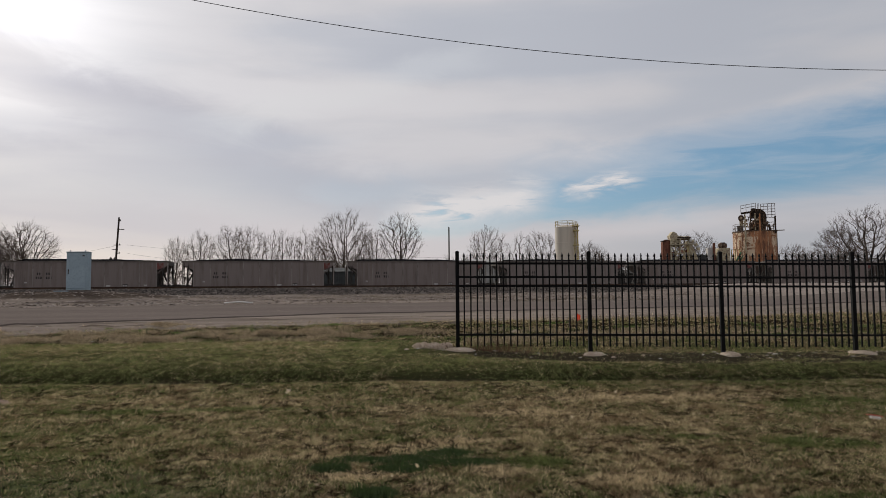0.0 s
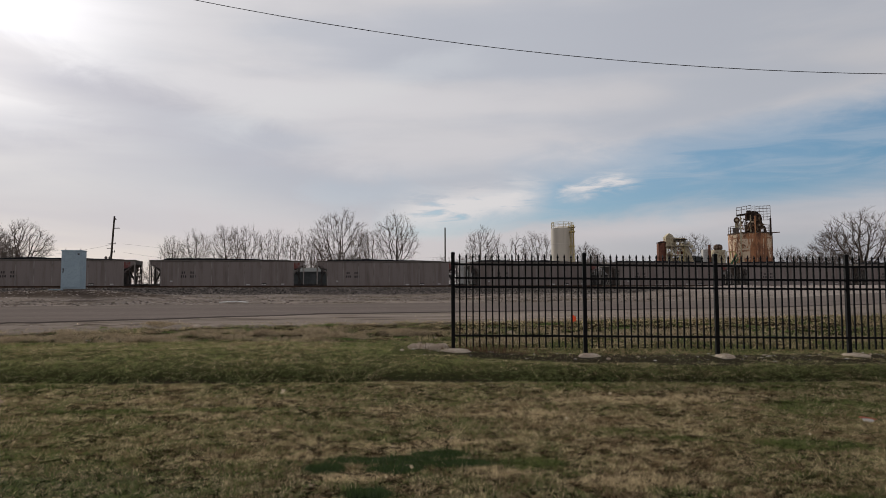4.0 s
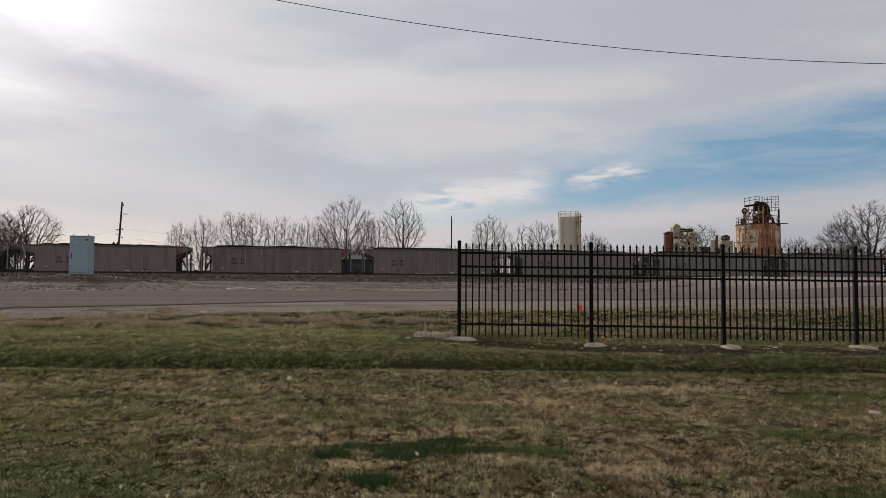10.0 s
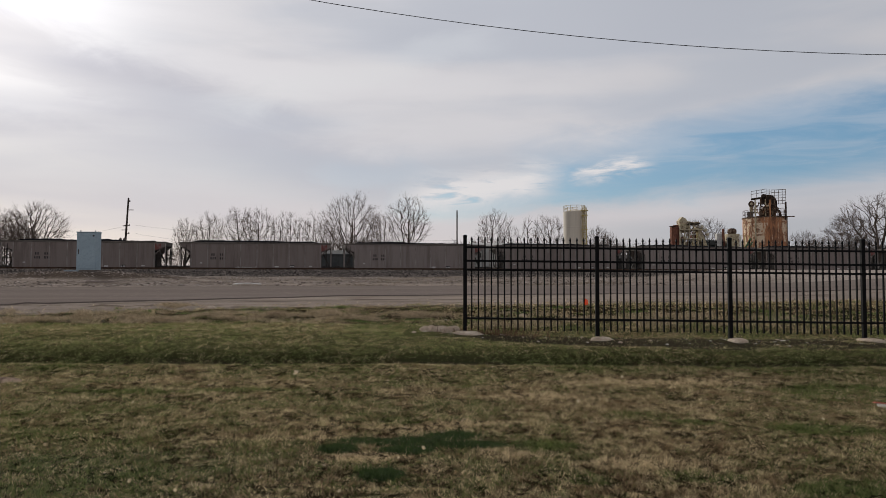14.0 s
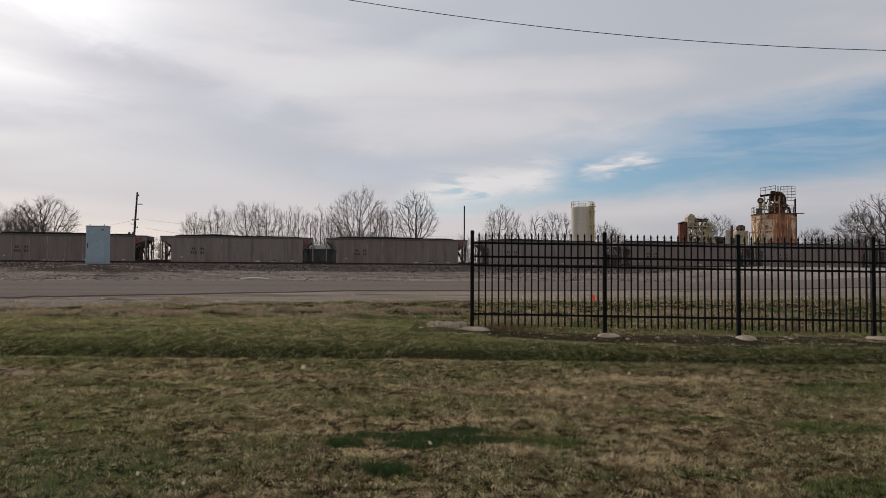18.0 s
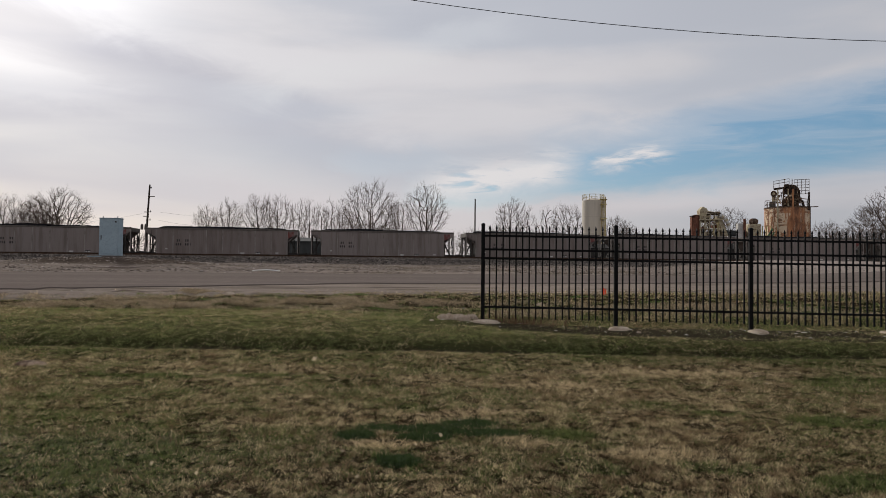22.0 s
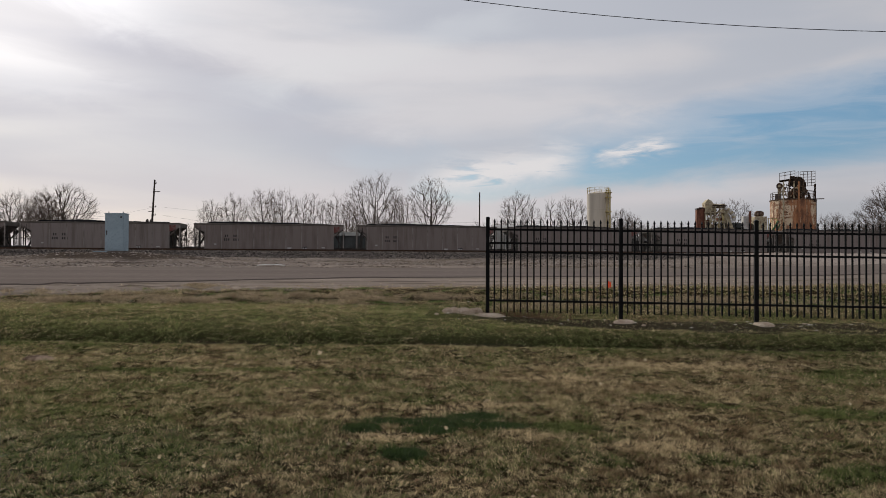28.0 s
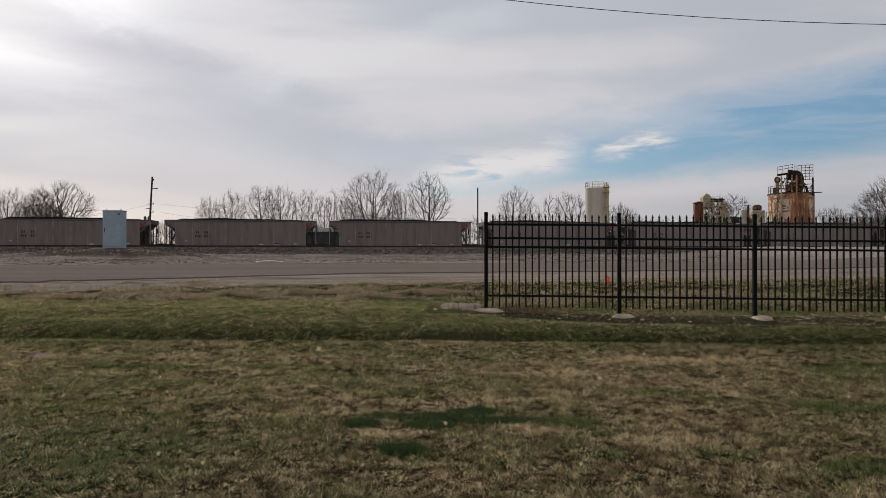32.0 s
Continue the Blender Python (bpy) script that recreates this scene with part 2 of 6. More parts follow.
def road_edge(s):
    return 22.0 + 7.8 * ease(s, -17.0, 2.0) + 0.15 * min(45.0, max(0.0, s - 2.0))


# ---- making meshes ----
def link(name, me, material, parent=None, label=""):
    ob = new(name, me)
    if material is not None and not me.materials:
        me.materials.append(material)
    if parent is not None:
        ob.parent = parent
    if label:
        ob["label"] = label
    return ob


def mesh_of(bm, name, smooth=False):
    me = bpy.data.meshes.new(name)
    bm.normal_update()
    bm.to_mesh(me)
    bm.free()
    if smooth:
        me.shade_smooth()
    return me


def part(name, bm, material, parent=None, label="", smooth=False):
    return link(name, mesh_of(bm, name, smooth), material, parent, label)


def thing(name, place, label, category, group="", kind=""):
    ob = new(name)
    ob.matrix_basis = place if isinstance(place, Matrix) else Matrix.Translation(place)
    return tagged(ob, label, category, group, kind)


def box(bm, x0, x1, y0, y1, z0, z1, bevel=0.0, m=None):
    c = Matrix.Translation(((x0 + x1) / 2, (y0 + y1) / 2, (z0 + z1) / 2)) @ Matrix.Diagonal((x1 - x0, y1 - y0, z1 - z0, 1))
    g = bmesh.ops.create_cube(bm, size=1.0, matrix=(m @ c) if m is not None else c)
    if bevel:
        edges = list({e for v in g["verts"] for e in v.link_edges})
        bmesh.ops.bevel(bm, geom=edges, offset=bevel, segments=1, affect="EDGES", profile=0.5)
    return bm


def boxed(x0, x1, y0, y1, z0, z1, bevel=0.0, m=None):
    return box(bmesh.new(), x0, x1, y0, y1, z0, z1, bevel, m)


def rod(bm, a, b, r0, r1=None, sides=8):
    a, b = Vector(a), Vector(b)
    r1 = r0 if r1 is None else r1
    d = b - a
    m = Matrix.Translation((a + b) / 2) @ d.to_track_quat("Z", "Y").to_matrix().to_4x4()
    bmesh.ops.create_cone(bm, cap_ends=True, segments=sides, radius1=r0, radius2=max(r1, 1e-4), depth=d.length, matrix=m)
    return bm


def rodded(a, b, r0, r1=None, sides=8):
    return rod(bmesh.new(), a, b, r0, r1, sides)


def prism(outline, axis, a, b):
    """A flat outline pulled from a to b along an axis (0 x, 1 y, 2 z)."""
    bm = bmesh.new()

    def p3(u, v, t):
        q = [u, v]
        q.insert(axis, t)
        return q
    lo = [bm.verts.new(p3(u, v, a)) for u, v in outline]
    hi = [bm.verts.new(p3(u, v, b)) for u, v in outline]
    bm.faces.new(lo)
    bm.faces.new(hi[::-1])
    for i in range(len(outline)):
        j = (i + 1) % len(outline)
        bm.faces.new((lo[j], lo[i], hi[i], hi[j]))
    bmesh.ops.recalc_face_normals(bm, faces=bm.faces)
    return bm


def lathe(rows, sides=24, cap=True):
    """Rows of (radius, z), turned round z."""
    bm = bmesh.new()
    rings = [[bm.verts.new((r * math.cos(2 * math.pi * i / sides), r * math.sin(2 * math.pi * i / sides), z)) for i in range(sides)] for r, z in rows]
    for a, b in zip(rings, rings[1:]):
        for i in range(sides):
            j = (i + 1) % sides
            bm.faces.new((a[i], a[j], b[j], b[i]))
    if cap:
        bm.faces.new(rings[0][::-1])
        bm.faces.new(rings[-1])
    return bm


def raw_mesh(name, verts, faces):
    me = bpy.data.meshes.new(name)
    me.from_pydata(verts, [], faces)
    return me


def tri_mesh(name, verts, corners=None):
    """Triangles from an array of places: three by three, or by the corners given."""
    if corners is None:
        corners = np.arange(len(verts))
    n = len(corners) // 3
    me = bpy.data.meshes.new(name)
    me.vertices.add(len(verts))
    me.vertices.foreach_set("co", np.asarray(verts, dtype=np.float32).ravel())
    me.loops.add(3 * n)
    me.loops.foreach_set("vertex_index", np.asarray(corners, dtype=np.int32))
    me.polygons.add(n)
    me.polygons.foreach_set("loop_start", np.arange(0, 3 * n, 3, dtype=np.int32))
    me.update(calc_edges=True)
    return me


# ---- materials ----
def material(name, colour_of, rough=0.8, metal=0.0, bump=None, spec=0.08):
    """colour_of(nodes, place) gives the colour socket; bump(nodes, place) a height and a depth."""
    m = bpy.data.materials.new(name)
    m.use_nodes = True
    n = Nodes(m.node_tree)
    place = n.add("ShaderNodeTexCoord").outputs["Object"]
    c = colour_of(n, place) if callable(colour_of) else rgb(colour_of)
    r = rough(n, place) if callable(rough) else rough
    b = n.add("ShaderNodeBsdfPrincipled", {"Base Color": c, "Roughness": r, "Metallic": metal, "Specular IOR Level": spec})
    if bump:
        h, d = bump(n, place)
        n.put(b.inputs["Normal"], n.add("ShaderNodeBump", {"Height": h, "Distance": d, "Strength": 1.0}))
    n.add("ShaderNodeOutputMaterial", {0: b})
    return m


def stained(a, b, scale, c=None, fine=None):
    """Two tones by a wide noise, a third by a fine one."""
    def f(n, p):
        col = n.mix(n.ramp(n.noise(p, scale, 5.0, 0.6), 0.35, 0.65), a, b)
        if c:
            col = n.mix(n.ramp(n.noise(p, fine or scale * 9, 3.0, 0.6), 0.45, 0.75), col, c)
        return col
    return f


def grainy(scale, depth):
    return lambda n, p: (n.noise(p, scale, 4.0, 0.6), depth)


def tinted(a, b):
    """Each piece its own tone between two."""
    def f(n, p):
        return n.mix(n.add("ShaderNodeNewGeometry").outputs["Random Per Island"], a, b)
    return f


def patch(n, x, y, spots, wob, outer, inner):
    """1 inside ragged ellipses on the ground (centre, half sizes), else 0."""
    best = None
    for cx, cy, rx, ry in spots:
        d = n.math("ADD", n.math("POWER", n.math("DIVIDE", n.math("SUBTRACT", x, cx), rx), 2.0),
                   n.math("POWER", n.math("DIVIDE", n.math("SUBTRACT", y, cy), ry), 2.0))
        best = d if best is None else n.math("MINIMUM", best, d)
    return n.ramp(n.math("ADD", best, wob), outer, inner)


LUSH = ((-0.86, 5.18, 0.14, 0.13), (-0.62, 5.46, 0.26, 0.11), (-0.30, 5.44, 0.25, 0.15), (-0.34, 5.17, 0.20, 0.12), (0.0, 5.66, 0.22, 0.11), (0.14, 5.36, 0.27, 0.12), (-0.46, 4.52, 0.15, 0.13))
GREENER = ((1.76, 6.5, 0.36, 0.22), (2.15, 6.2, 0.20, 0.10), (0.9, 4.44, 0.16, 0.12), (0.70, 5.3, 0.26, 0.18), (1.65, 4.55, 0.30, 0.14), (2.6, 4.3, 0.5, 0.2), (3.2, 5.95, 0.5, 0.22), (4.5, 7.8, 0.8, 0.6), (-2.2, 7.85, 0.8, 0.13), (-3.7, 7.75, 0.7, 0.15))
DRIER = ((-0.26, 5.92, 0.48, 0.13), (0.12, 6.12, 0.40, 0.14), (-0.62, 4.98, 0.30, 0.15), (0.45, 5.12, 0.30, 0.2), (0.86, 7.5, 0.6, 0.25), (2.5, 8.5, 1.4, 0.25), (1.32, 4.8, 0.5, 0.15), (-1.05, 5.56, 0.2, 0.1))


def lush_tone(n, p):
    """Thick dark green tufts standing in the dormant lawn."""
    x, y, z = n.xyz(p)
    wob = n.math("ADD", n.math("MULTIPLY", n.math("SUBTRACT", n.noise(p, 4.5, 4.0, 0.6), 0.5), 1.0), n.math("MULTIPLY", n.math("SUBTRACT", n.noise(p, 16.0, 3.0, 0.6), 0.5), 1.0))
    return patch(n, x, y, LUSH, wob, 1.35, 1.0)


def lawn_tone(n, p):
    """How green the turf is at a place: 0 straw, 1 green."""
    x, y, z = n.xyz(p)
    # beyond the fence the turf is mottled in patches as deep as wide
    far = n.ramp(y, 11.2, 14.0)
    q = n.vec(n.math("MULTIPLY", x, 0.85), n.math("MULTIPLY", y, n.ramp(y, 12.5, 18.0, 1.0, 0.55)), 0.0)
    t = n.math("ADD", n.ramp(n.noise(q, 0.55, 4.0, 0.6), 0.36, 0.68, 0.12, 0.84), n.math("MULTIPLY", n.math("SUBTRACT", n.noise(q, 4.2, 5.0, 0.75), 0.5), 2.6))
    t = n.math("ADD", t, n.math("MULTIPLY", n.math("SUBTRACT", n.noise(q, 1.5, 3.0, 0.6), 0.5), 1.2))
    t = n.math("ADD", t, n.math("MULTIPLY", n.math("ADD", n.math("MULTIPLY", n.math("SUBTRACT", n.noise(p, 1.6, 3.0, 0.6), 0.5), 2.4), n.math("MULTIPLY", n.math("SUBTRACT", n.noise(p, 5.0, 3.0, 0.65), 0.5), 2.2)), far))
    # extra green darkens the swale's face, in place of shade
    t = n.math("ADD", t, n.math("MULTIPLY", n.math("MULTIPLY", n.ramp(y, 10.1, 10.4), n.ramp(y, 11.5, 11.0)), 0.35))
    y = n.math("ADD", y, n.math("MULTIPLY", n.math("MULTIPLY", n.math("SUBTRACT", n.noise(p, 0.55, 4.0, 0.65), 0.5), 5.0), n.ramp(y, 11.5, 13.0)))
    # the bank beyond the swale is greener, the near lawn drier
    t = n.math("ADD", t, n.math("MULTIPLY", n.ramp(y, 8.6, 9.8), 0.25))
    t = n.math("SUBTRACT", t, n.math("ADD", n.math("MULTIPLY", n.ramp(y, 14.0, 15.8), 0.22), n.math("MULTIPLY", n.ramp(y, 18.5, 22.5), 0.25)))
    wob = n.math("ADD", n.math("MULTIPLY", n.math("SUBTRACT", n.noise(p, 2.2, 4.0, 0.65), 0.5), 1.8), n.math("MULTIPLY", n.math("SUBTRACT", n.noise(p, 7.0, 3.0, 0.6), 0.5), 1.6))
    # greener toward the near left, drier toward the near right
    t = n.math("ADD", t, n.math("MULTIPLY", n.math("MULTIPLY", n.ramp(x, 0.0, -2.6), n.ramp(y, 6.0, 4.4)), 0.22))
    t = n.math("SUBTRACT", t, n.math("MULTIPLY", n.math("MULTIPLY", n.ramp(x, 0.2, 2.0), n.ramp(y, 9.6, 8.0)), 0.26))
    t = n.math("SUBTRACT", t, n.math("MULTIPLY", patch(n, x, y, DRIER, wob, 1.5, 0.5), 0.6))
    t = n.math("ADD", t, n.math("MULTIPLY", patch(n, x, y, GREENER, wob, 1.6, 0.5), 0.75))
    return n.math("MINIMUM", n.math("MAXIMUM", t, 0.0), 1.4)


def blade_colour(n, p):
    t = lawn_tone(n, p)
    rnd = n.add("ShaderNodeNewGeometry").outputs["Random Per Island"]
    pick = n.ramp(n.math("ADD", t, n.math("MULTIPLY", n.math("SUBTRACT", rnd, 0.5), 1.5)), 0.38, 0.86)
    vary = n.math("FRACT", n.math("MULTIPLY", rnd, 37.0))
    # weathered grey-brown tufts among fresher yellow ones
    tuft = n.ramp(n.math("ADD", n.math("MULTIPLY", n.noise(p, 10.0, 4.0, 0.75), 0.6), n.math("MULTIPLY", n.noise(p, 3.2, 3.0, 0.6), 0.4)), 0.43, 0.57)
    pale = n.mix(tuft, (0.33, 0.225, 0.125), (0.99, 0.80, 0.48))
    # bare spots of matted pale thatch
    x, y, z = n.xyz(p)
    ragged = n.math("MULTIPLY", n.math("SUBTRACT", n.noise(p, 6.0, 5.0, 0.75), 0.5), 4.5)
    matted = n.math("MAXIMUM", n.math("MULTIPLY", patch(n, x, y, DRIER, ragged, 1.2, 0.3), 0.7), n.math("MULTIPLY", n.ramp(n.noise(p, 1.7, 5.0, 0.75), 0.56, 0.66), 0.6))
    pale = n.mix(matted, pale, (0.98, 0.77, 0.47))
    straw = n.mix(n.math("POWER", vary, n.math("SUBTRACT", 1.25, n.math("MULTIPLY", matted, 0.55))), (0.09, 0.060, 0.030), pale)
    green = n.mix(vary, (0.034, 0.056, 0.015), (0.185, 0.215, 0.066))
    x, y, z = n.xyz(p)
    # bank greens lifted in colour to offset the shade on its slope
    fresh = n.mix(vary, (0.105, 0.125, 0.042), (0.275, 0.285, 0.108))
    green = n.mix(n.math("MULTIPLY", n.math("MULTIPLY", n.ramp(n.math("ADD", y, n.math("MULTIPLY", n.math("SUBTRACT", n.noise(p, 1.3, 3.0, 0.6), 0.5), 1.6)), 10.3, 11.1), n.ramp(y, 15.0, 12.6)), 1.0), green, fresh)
    col = n.mix(pick, straw, green)
    deep = n.mix(n.math("POWER", vary, 1.6), (0.014, 0.030, 0.010), (0.080, 0.118, 0.038))
    return n.mix(n.math("MULTIPLY", lush_tone(n, p), n.ramp(n.math("FRACT", n.math("MULTIPLY", rnd, 91.0)), 0.10, 0.14)), col, deep)


def turf_colour(n, p):
    """Soil and thatch, gravel, ballast and crossing, by distance from the track."""
    x, y, z = n.xyz(p)
    nn = n.math("ADD", n.math("MULTIPLY", x, E_N.x), n.math("MULTIPLY", y, E_N.y))
    ss = n.math("ADD", n.math("MULTIPLY", x, E_S.x), n.math("MULTIPLY", y, E_S.y))
    edge = n.math("ADD", n.math("MULTIPLY", n.math("SUBTRACT", n.noise(p, 0.5, 5.0, 0.65), 0.5), 3.2),
                  n.math("MULTIPLY", n.math("SUBTRACT", n.noise(p, 3.0, 3.0, 0.6), 0.5), 1.6))
    fine = n.noise(p, 14.0, 4.0, 0.7)
    t = lawn_tone(n, p)
    # near-black thatch stands in for the shade in gaps between blades
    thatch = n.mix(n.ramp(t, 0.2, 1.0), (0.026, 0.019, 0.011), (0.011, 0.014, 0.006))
    # bank thatch painted lighter, again to offset the slope's shade
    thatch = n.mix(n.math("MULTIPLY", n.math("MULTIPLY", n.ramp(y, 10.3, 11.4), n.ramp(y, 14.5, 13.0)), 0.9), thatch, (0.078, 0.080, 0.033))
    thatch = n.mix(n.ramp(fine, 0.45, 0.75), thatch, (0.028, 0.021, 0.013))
    soil = n.mix(fine, (0.022, 0.018, 0.014), (0.062, 0.049, 0.036))
    # bare soil along the fence; in the swale its tone also paints the shade
    yy = n.math("ADD", y, n.math("MULTIPLY", edge, 0.10))
    bare = n.math("MAXIMUM", n.math("MULTIPLY", n.math("MULTIPLY", n.ramp(yy, 10.0, 10.15), n.ramp(yy, 10.75, 10.5)), n.ramp(n.noise(p, 0.7, 3.0, 0.6), 0.42, 0.58, 0.25, 1.0)),
                  n.math("MULTIPLY", n.math("MULTIPLY", n.ramp(n.math("ADD", yy, n.ramp(x, 1.2, 3.6, 0.0, 0.7)), 11.9, 12.1), n.ramp(yy, 13.3, 12.9)), n.ramp(x, -0.6, 0.5)))
    col = n.mix(n.math("MULTIPLY", bare, 0.85), thatch, soil)
    gravel = n.mix(n.noise(p, 9.0, 5.0, 0.75), (0.085, 0.068, 0.057), (0.32, 0.27, 0.232))
    gravel = n.mix(n.ramp(n.noise(n.vec(n.math("MULTIPLY", ss, 0.1), nn, 0.0), 0.55, 5.0, 0.6), 0.42, 0.66), gravel, (0.27, 0.222, 0.186))
    gravel = n.mix(n.math("MULTIPLY", n.ramp(n.noise(n.vec(n.math("MULTIPLY", ss, 0.25), nn, 0.0), 0.8, 5.0, 0.65), 0.50, 0.66), 0.85), gravel, (0.088, 0.068, 0.055))
    verge = n.math("ADD", n.ramp(ss, -16.0, 2.0, 16.9, 22.2), n.math("MULTIPLY", n.math("MAXIMUM", n.math("SUBTRACT", ss, 2.0), 0.0), 0.09))
    col = n.mix(n.ramp(n.math("SUBTRACT", n.math("ADD", nn, edge), verge), -1.2, 0.3), col, gravel)
    stone = n.mix(n.noise(p, 11.0, 3.0, 0.8), (0.02, 0.018, 0.017), (0.11, 0.097, 0.088))
    lane = n.ramp(n.math("ADD", ss, edge), 31.0, 37.0)
    col = n.mix(n.math("MULTIPLY", n.ramp(n.math("ADD", nn, n.math("MULTIPLY", edge, 0.7)), 58.6, 61.0), n.math("SUBTRACT", 1.0, lane)), col, stone)
    d = n.math("ADD", n.math("POWER", n.math("DIVIDE", n.math("ADD", x, 26.5), 7.5), 2.0), n.math("POWER", n.math("DIVIDE", n.math("SUBTRACT", y, 50.0), 4.6), 2.0))
    col = n.mix(n.ramp(n.math("ADD", d, n.math("MULTIPLY", edge, 0.25)), 1.2, 0.5), col, (0.075, 0.058, 0.046))
    bright = n.mix(n.noise(p, 5.0, 4.0, 0.7), (0.235, 0.197, 0.172), (0.345, 0.295, 0.262))
    col = n.mix(n.math("MULTIPLY", n.math("MULTIPLY", lane, n.ramp(n.math("ADD", nn, edge), 38.0, 42.0)), n.ramp(nn, 72.0, 69.0)), col, bright)
    return n.mix(n.ramp(nn, 95.0, 130.0), col, (0.09, 0.085, 0.045))


def leafy(name, colour_of, through_part):
    """Thin blades: part of the light passes through them."""
    m = bpy.data.materials.new(name)
    m.use_nodes = True
    n = Nodes(m.node_tree)
    c = colour_of(n, n.add("ShaderNodeTexCoord").outputs["Object"])
    a = n.add("ShaderNodeBsdfPrincipled", {"Base Color": c, "Roughness": 0.7, "Specular IOR Level": 0.12})
    b = n.add("ShaderNodeBsdfTranslucent", {"Color": c})
    n.add("ShaderNodeOutputMaterial", {0: n.add("ShaderNodeMixShader", {0: through_part, 1: a, 2: b})})
    return m


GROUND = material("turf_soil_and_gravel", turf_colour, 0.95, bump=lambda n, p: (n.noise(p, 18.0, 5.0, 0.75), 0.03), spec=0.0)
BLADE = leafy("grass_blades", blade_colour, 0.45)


def road_colour(n, p):
    x, y, z = n.xyz(p)
    nn = n.math("ADD", n.math("MULTIPLY", x, E_N.x), n.math("MULTIPLY", y, E_N.y))
    ss = n.math("ADD", n.math("MULTIPLY", x, E_S.x), n.math("MULTIPLY", y, E_S.y))
    long = n.vec(n.math("MULTIPLY", ss, 0.06), nn, 0.0)
    col = n.mix(n.ramp(n.noise(long, 0.33, 5.0, 0.55), 0.38, 0.64), (0.160, 0.132, 0.117), (0.188, 0.157, 0.140))
    col = n.mix(n.math("MULTIPLY", n.noise(p, 9.0, 4.0, 0.85), 0.55), col, (0.085, 0.071, 0.063))
    col = n.mix(n.math("MULTIPLY", n.ramp(n.noise(p, 2.6, 5.0, 0.75), 0.50, 0.70), 0.5), col, (0.215, 0.18, 0.158))
    return n.mix(n.ramp(n.noise(p, 0.8, 5.0, 0.7), 0.62, 0.72), col, (0.21, 0.174, 0.15))


ROAD = material("dusty_asphalt", road_colour, 0.9, bump=grainy(30.0, 0.008), spec=0.0)
CONCRETE = material("weathered_concrete", stained((0.38, 0.30, 0.23), (0.54, 0.45, 0.36), 4.0, (0.20, 0.155, 0.115)), 0.9, bump=grainy(30.0, 0.02))
BLACK_STEEL = material("black_powder_coat", stained((0.004, 0.004, 0.0043), (0.007, 0.0068, 0.0068), 5.0), 0.5, 0.0, bump=grainy(60.0, 0.001), spec=0.08)
RAIL_STEEL = material("rusty_rail", stained((0.045, 0.028, 0.02), (0.085, 0.052, 0.036), 3.0), 0.7, 0.3)
TIE = material("creosoted_tie", stained((0.10, 0.083, 0.07), (0.19, 0.165, 0.145), 3.0, (0.05, 0.04, 0.035)), 0.95)
VERGE_STONE = material("verge_stone", tinted((0.055, 0.044, 0.038), (0.36, 0.305, 0.265)), 0.95)
CARTON_RED = material("red_paper", stained((0.42, 0.12, 0.08), (0.52, 0.19, 0.13), 12.0), 0.7)
CLOD = material("earth_clod", tinted((0.06, 0.047, 0.039), (0.19, 0.15, 0.125)), 0.95)
PALE_RUBBLE = material("pale_rubble", tinted((0.19, 0.16, 0.138), (0.42, 0.36, 0.315)), 0.95)
BALLAST = material("ballast_stone", tinted((0.022, 0.018, 0.016), (0.21, 0.178, 0.155)), 0.95)


def car_paint(n, p):
    x, y, z = n.xyz(p)
    rnd = n.add("ShaderNodeObjectInfo").outputs["Random"]
    col = n.mix(rnd, (0.212, 0.174, 0.159), (0.256, 0.218, 0.202))
    q = n.vec(n.math("ADD", n.math("MULTIPLY", x, 1.6), n.math("MULTIPLY", rnd, 40.0)), y, n.math("MULTIPLY", z, 0.16))
    col = n.mix(n.math("MULTIPLY", n.ramp(n.noise(q, 1.1, 5.0, 0.65), 0.42, 0.70), 0.55), col, (0.098, 0.075, 0.062))
    col = n.mix(n.math("MULTIPLY", n.ramp(n.noise(p, 0.5, 5.0, 0.6), 0.5, 0.75), 0.4), col, (0.225, 0.19, 0.172))
    return n.mix(n.math("MULTIPLY", n.noise(p, 9.0, 4.0, 0.7), 0.25), col, (0.09, 0.075, 0.065))


def silo_colour(n, p):
    x, y, z = n.xyz(p)
    q = n.vec(x, y, n.math("MULTIPLY", z, 0.08))
    col = n.mix(n.ramp(n.noise(q, 1.1, 4.0, 0.6), 0.4, 0.7), (0.56, 0.50, 0.42), (0.48, 0.43, 0.36))
    return n.mix(n.ramp(n.noise(q, 2.6, 4.0, 0.7), 0.60, 0.78), col, (0.36, 0.30, 0.22))


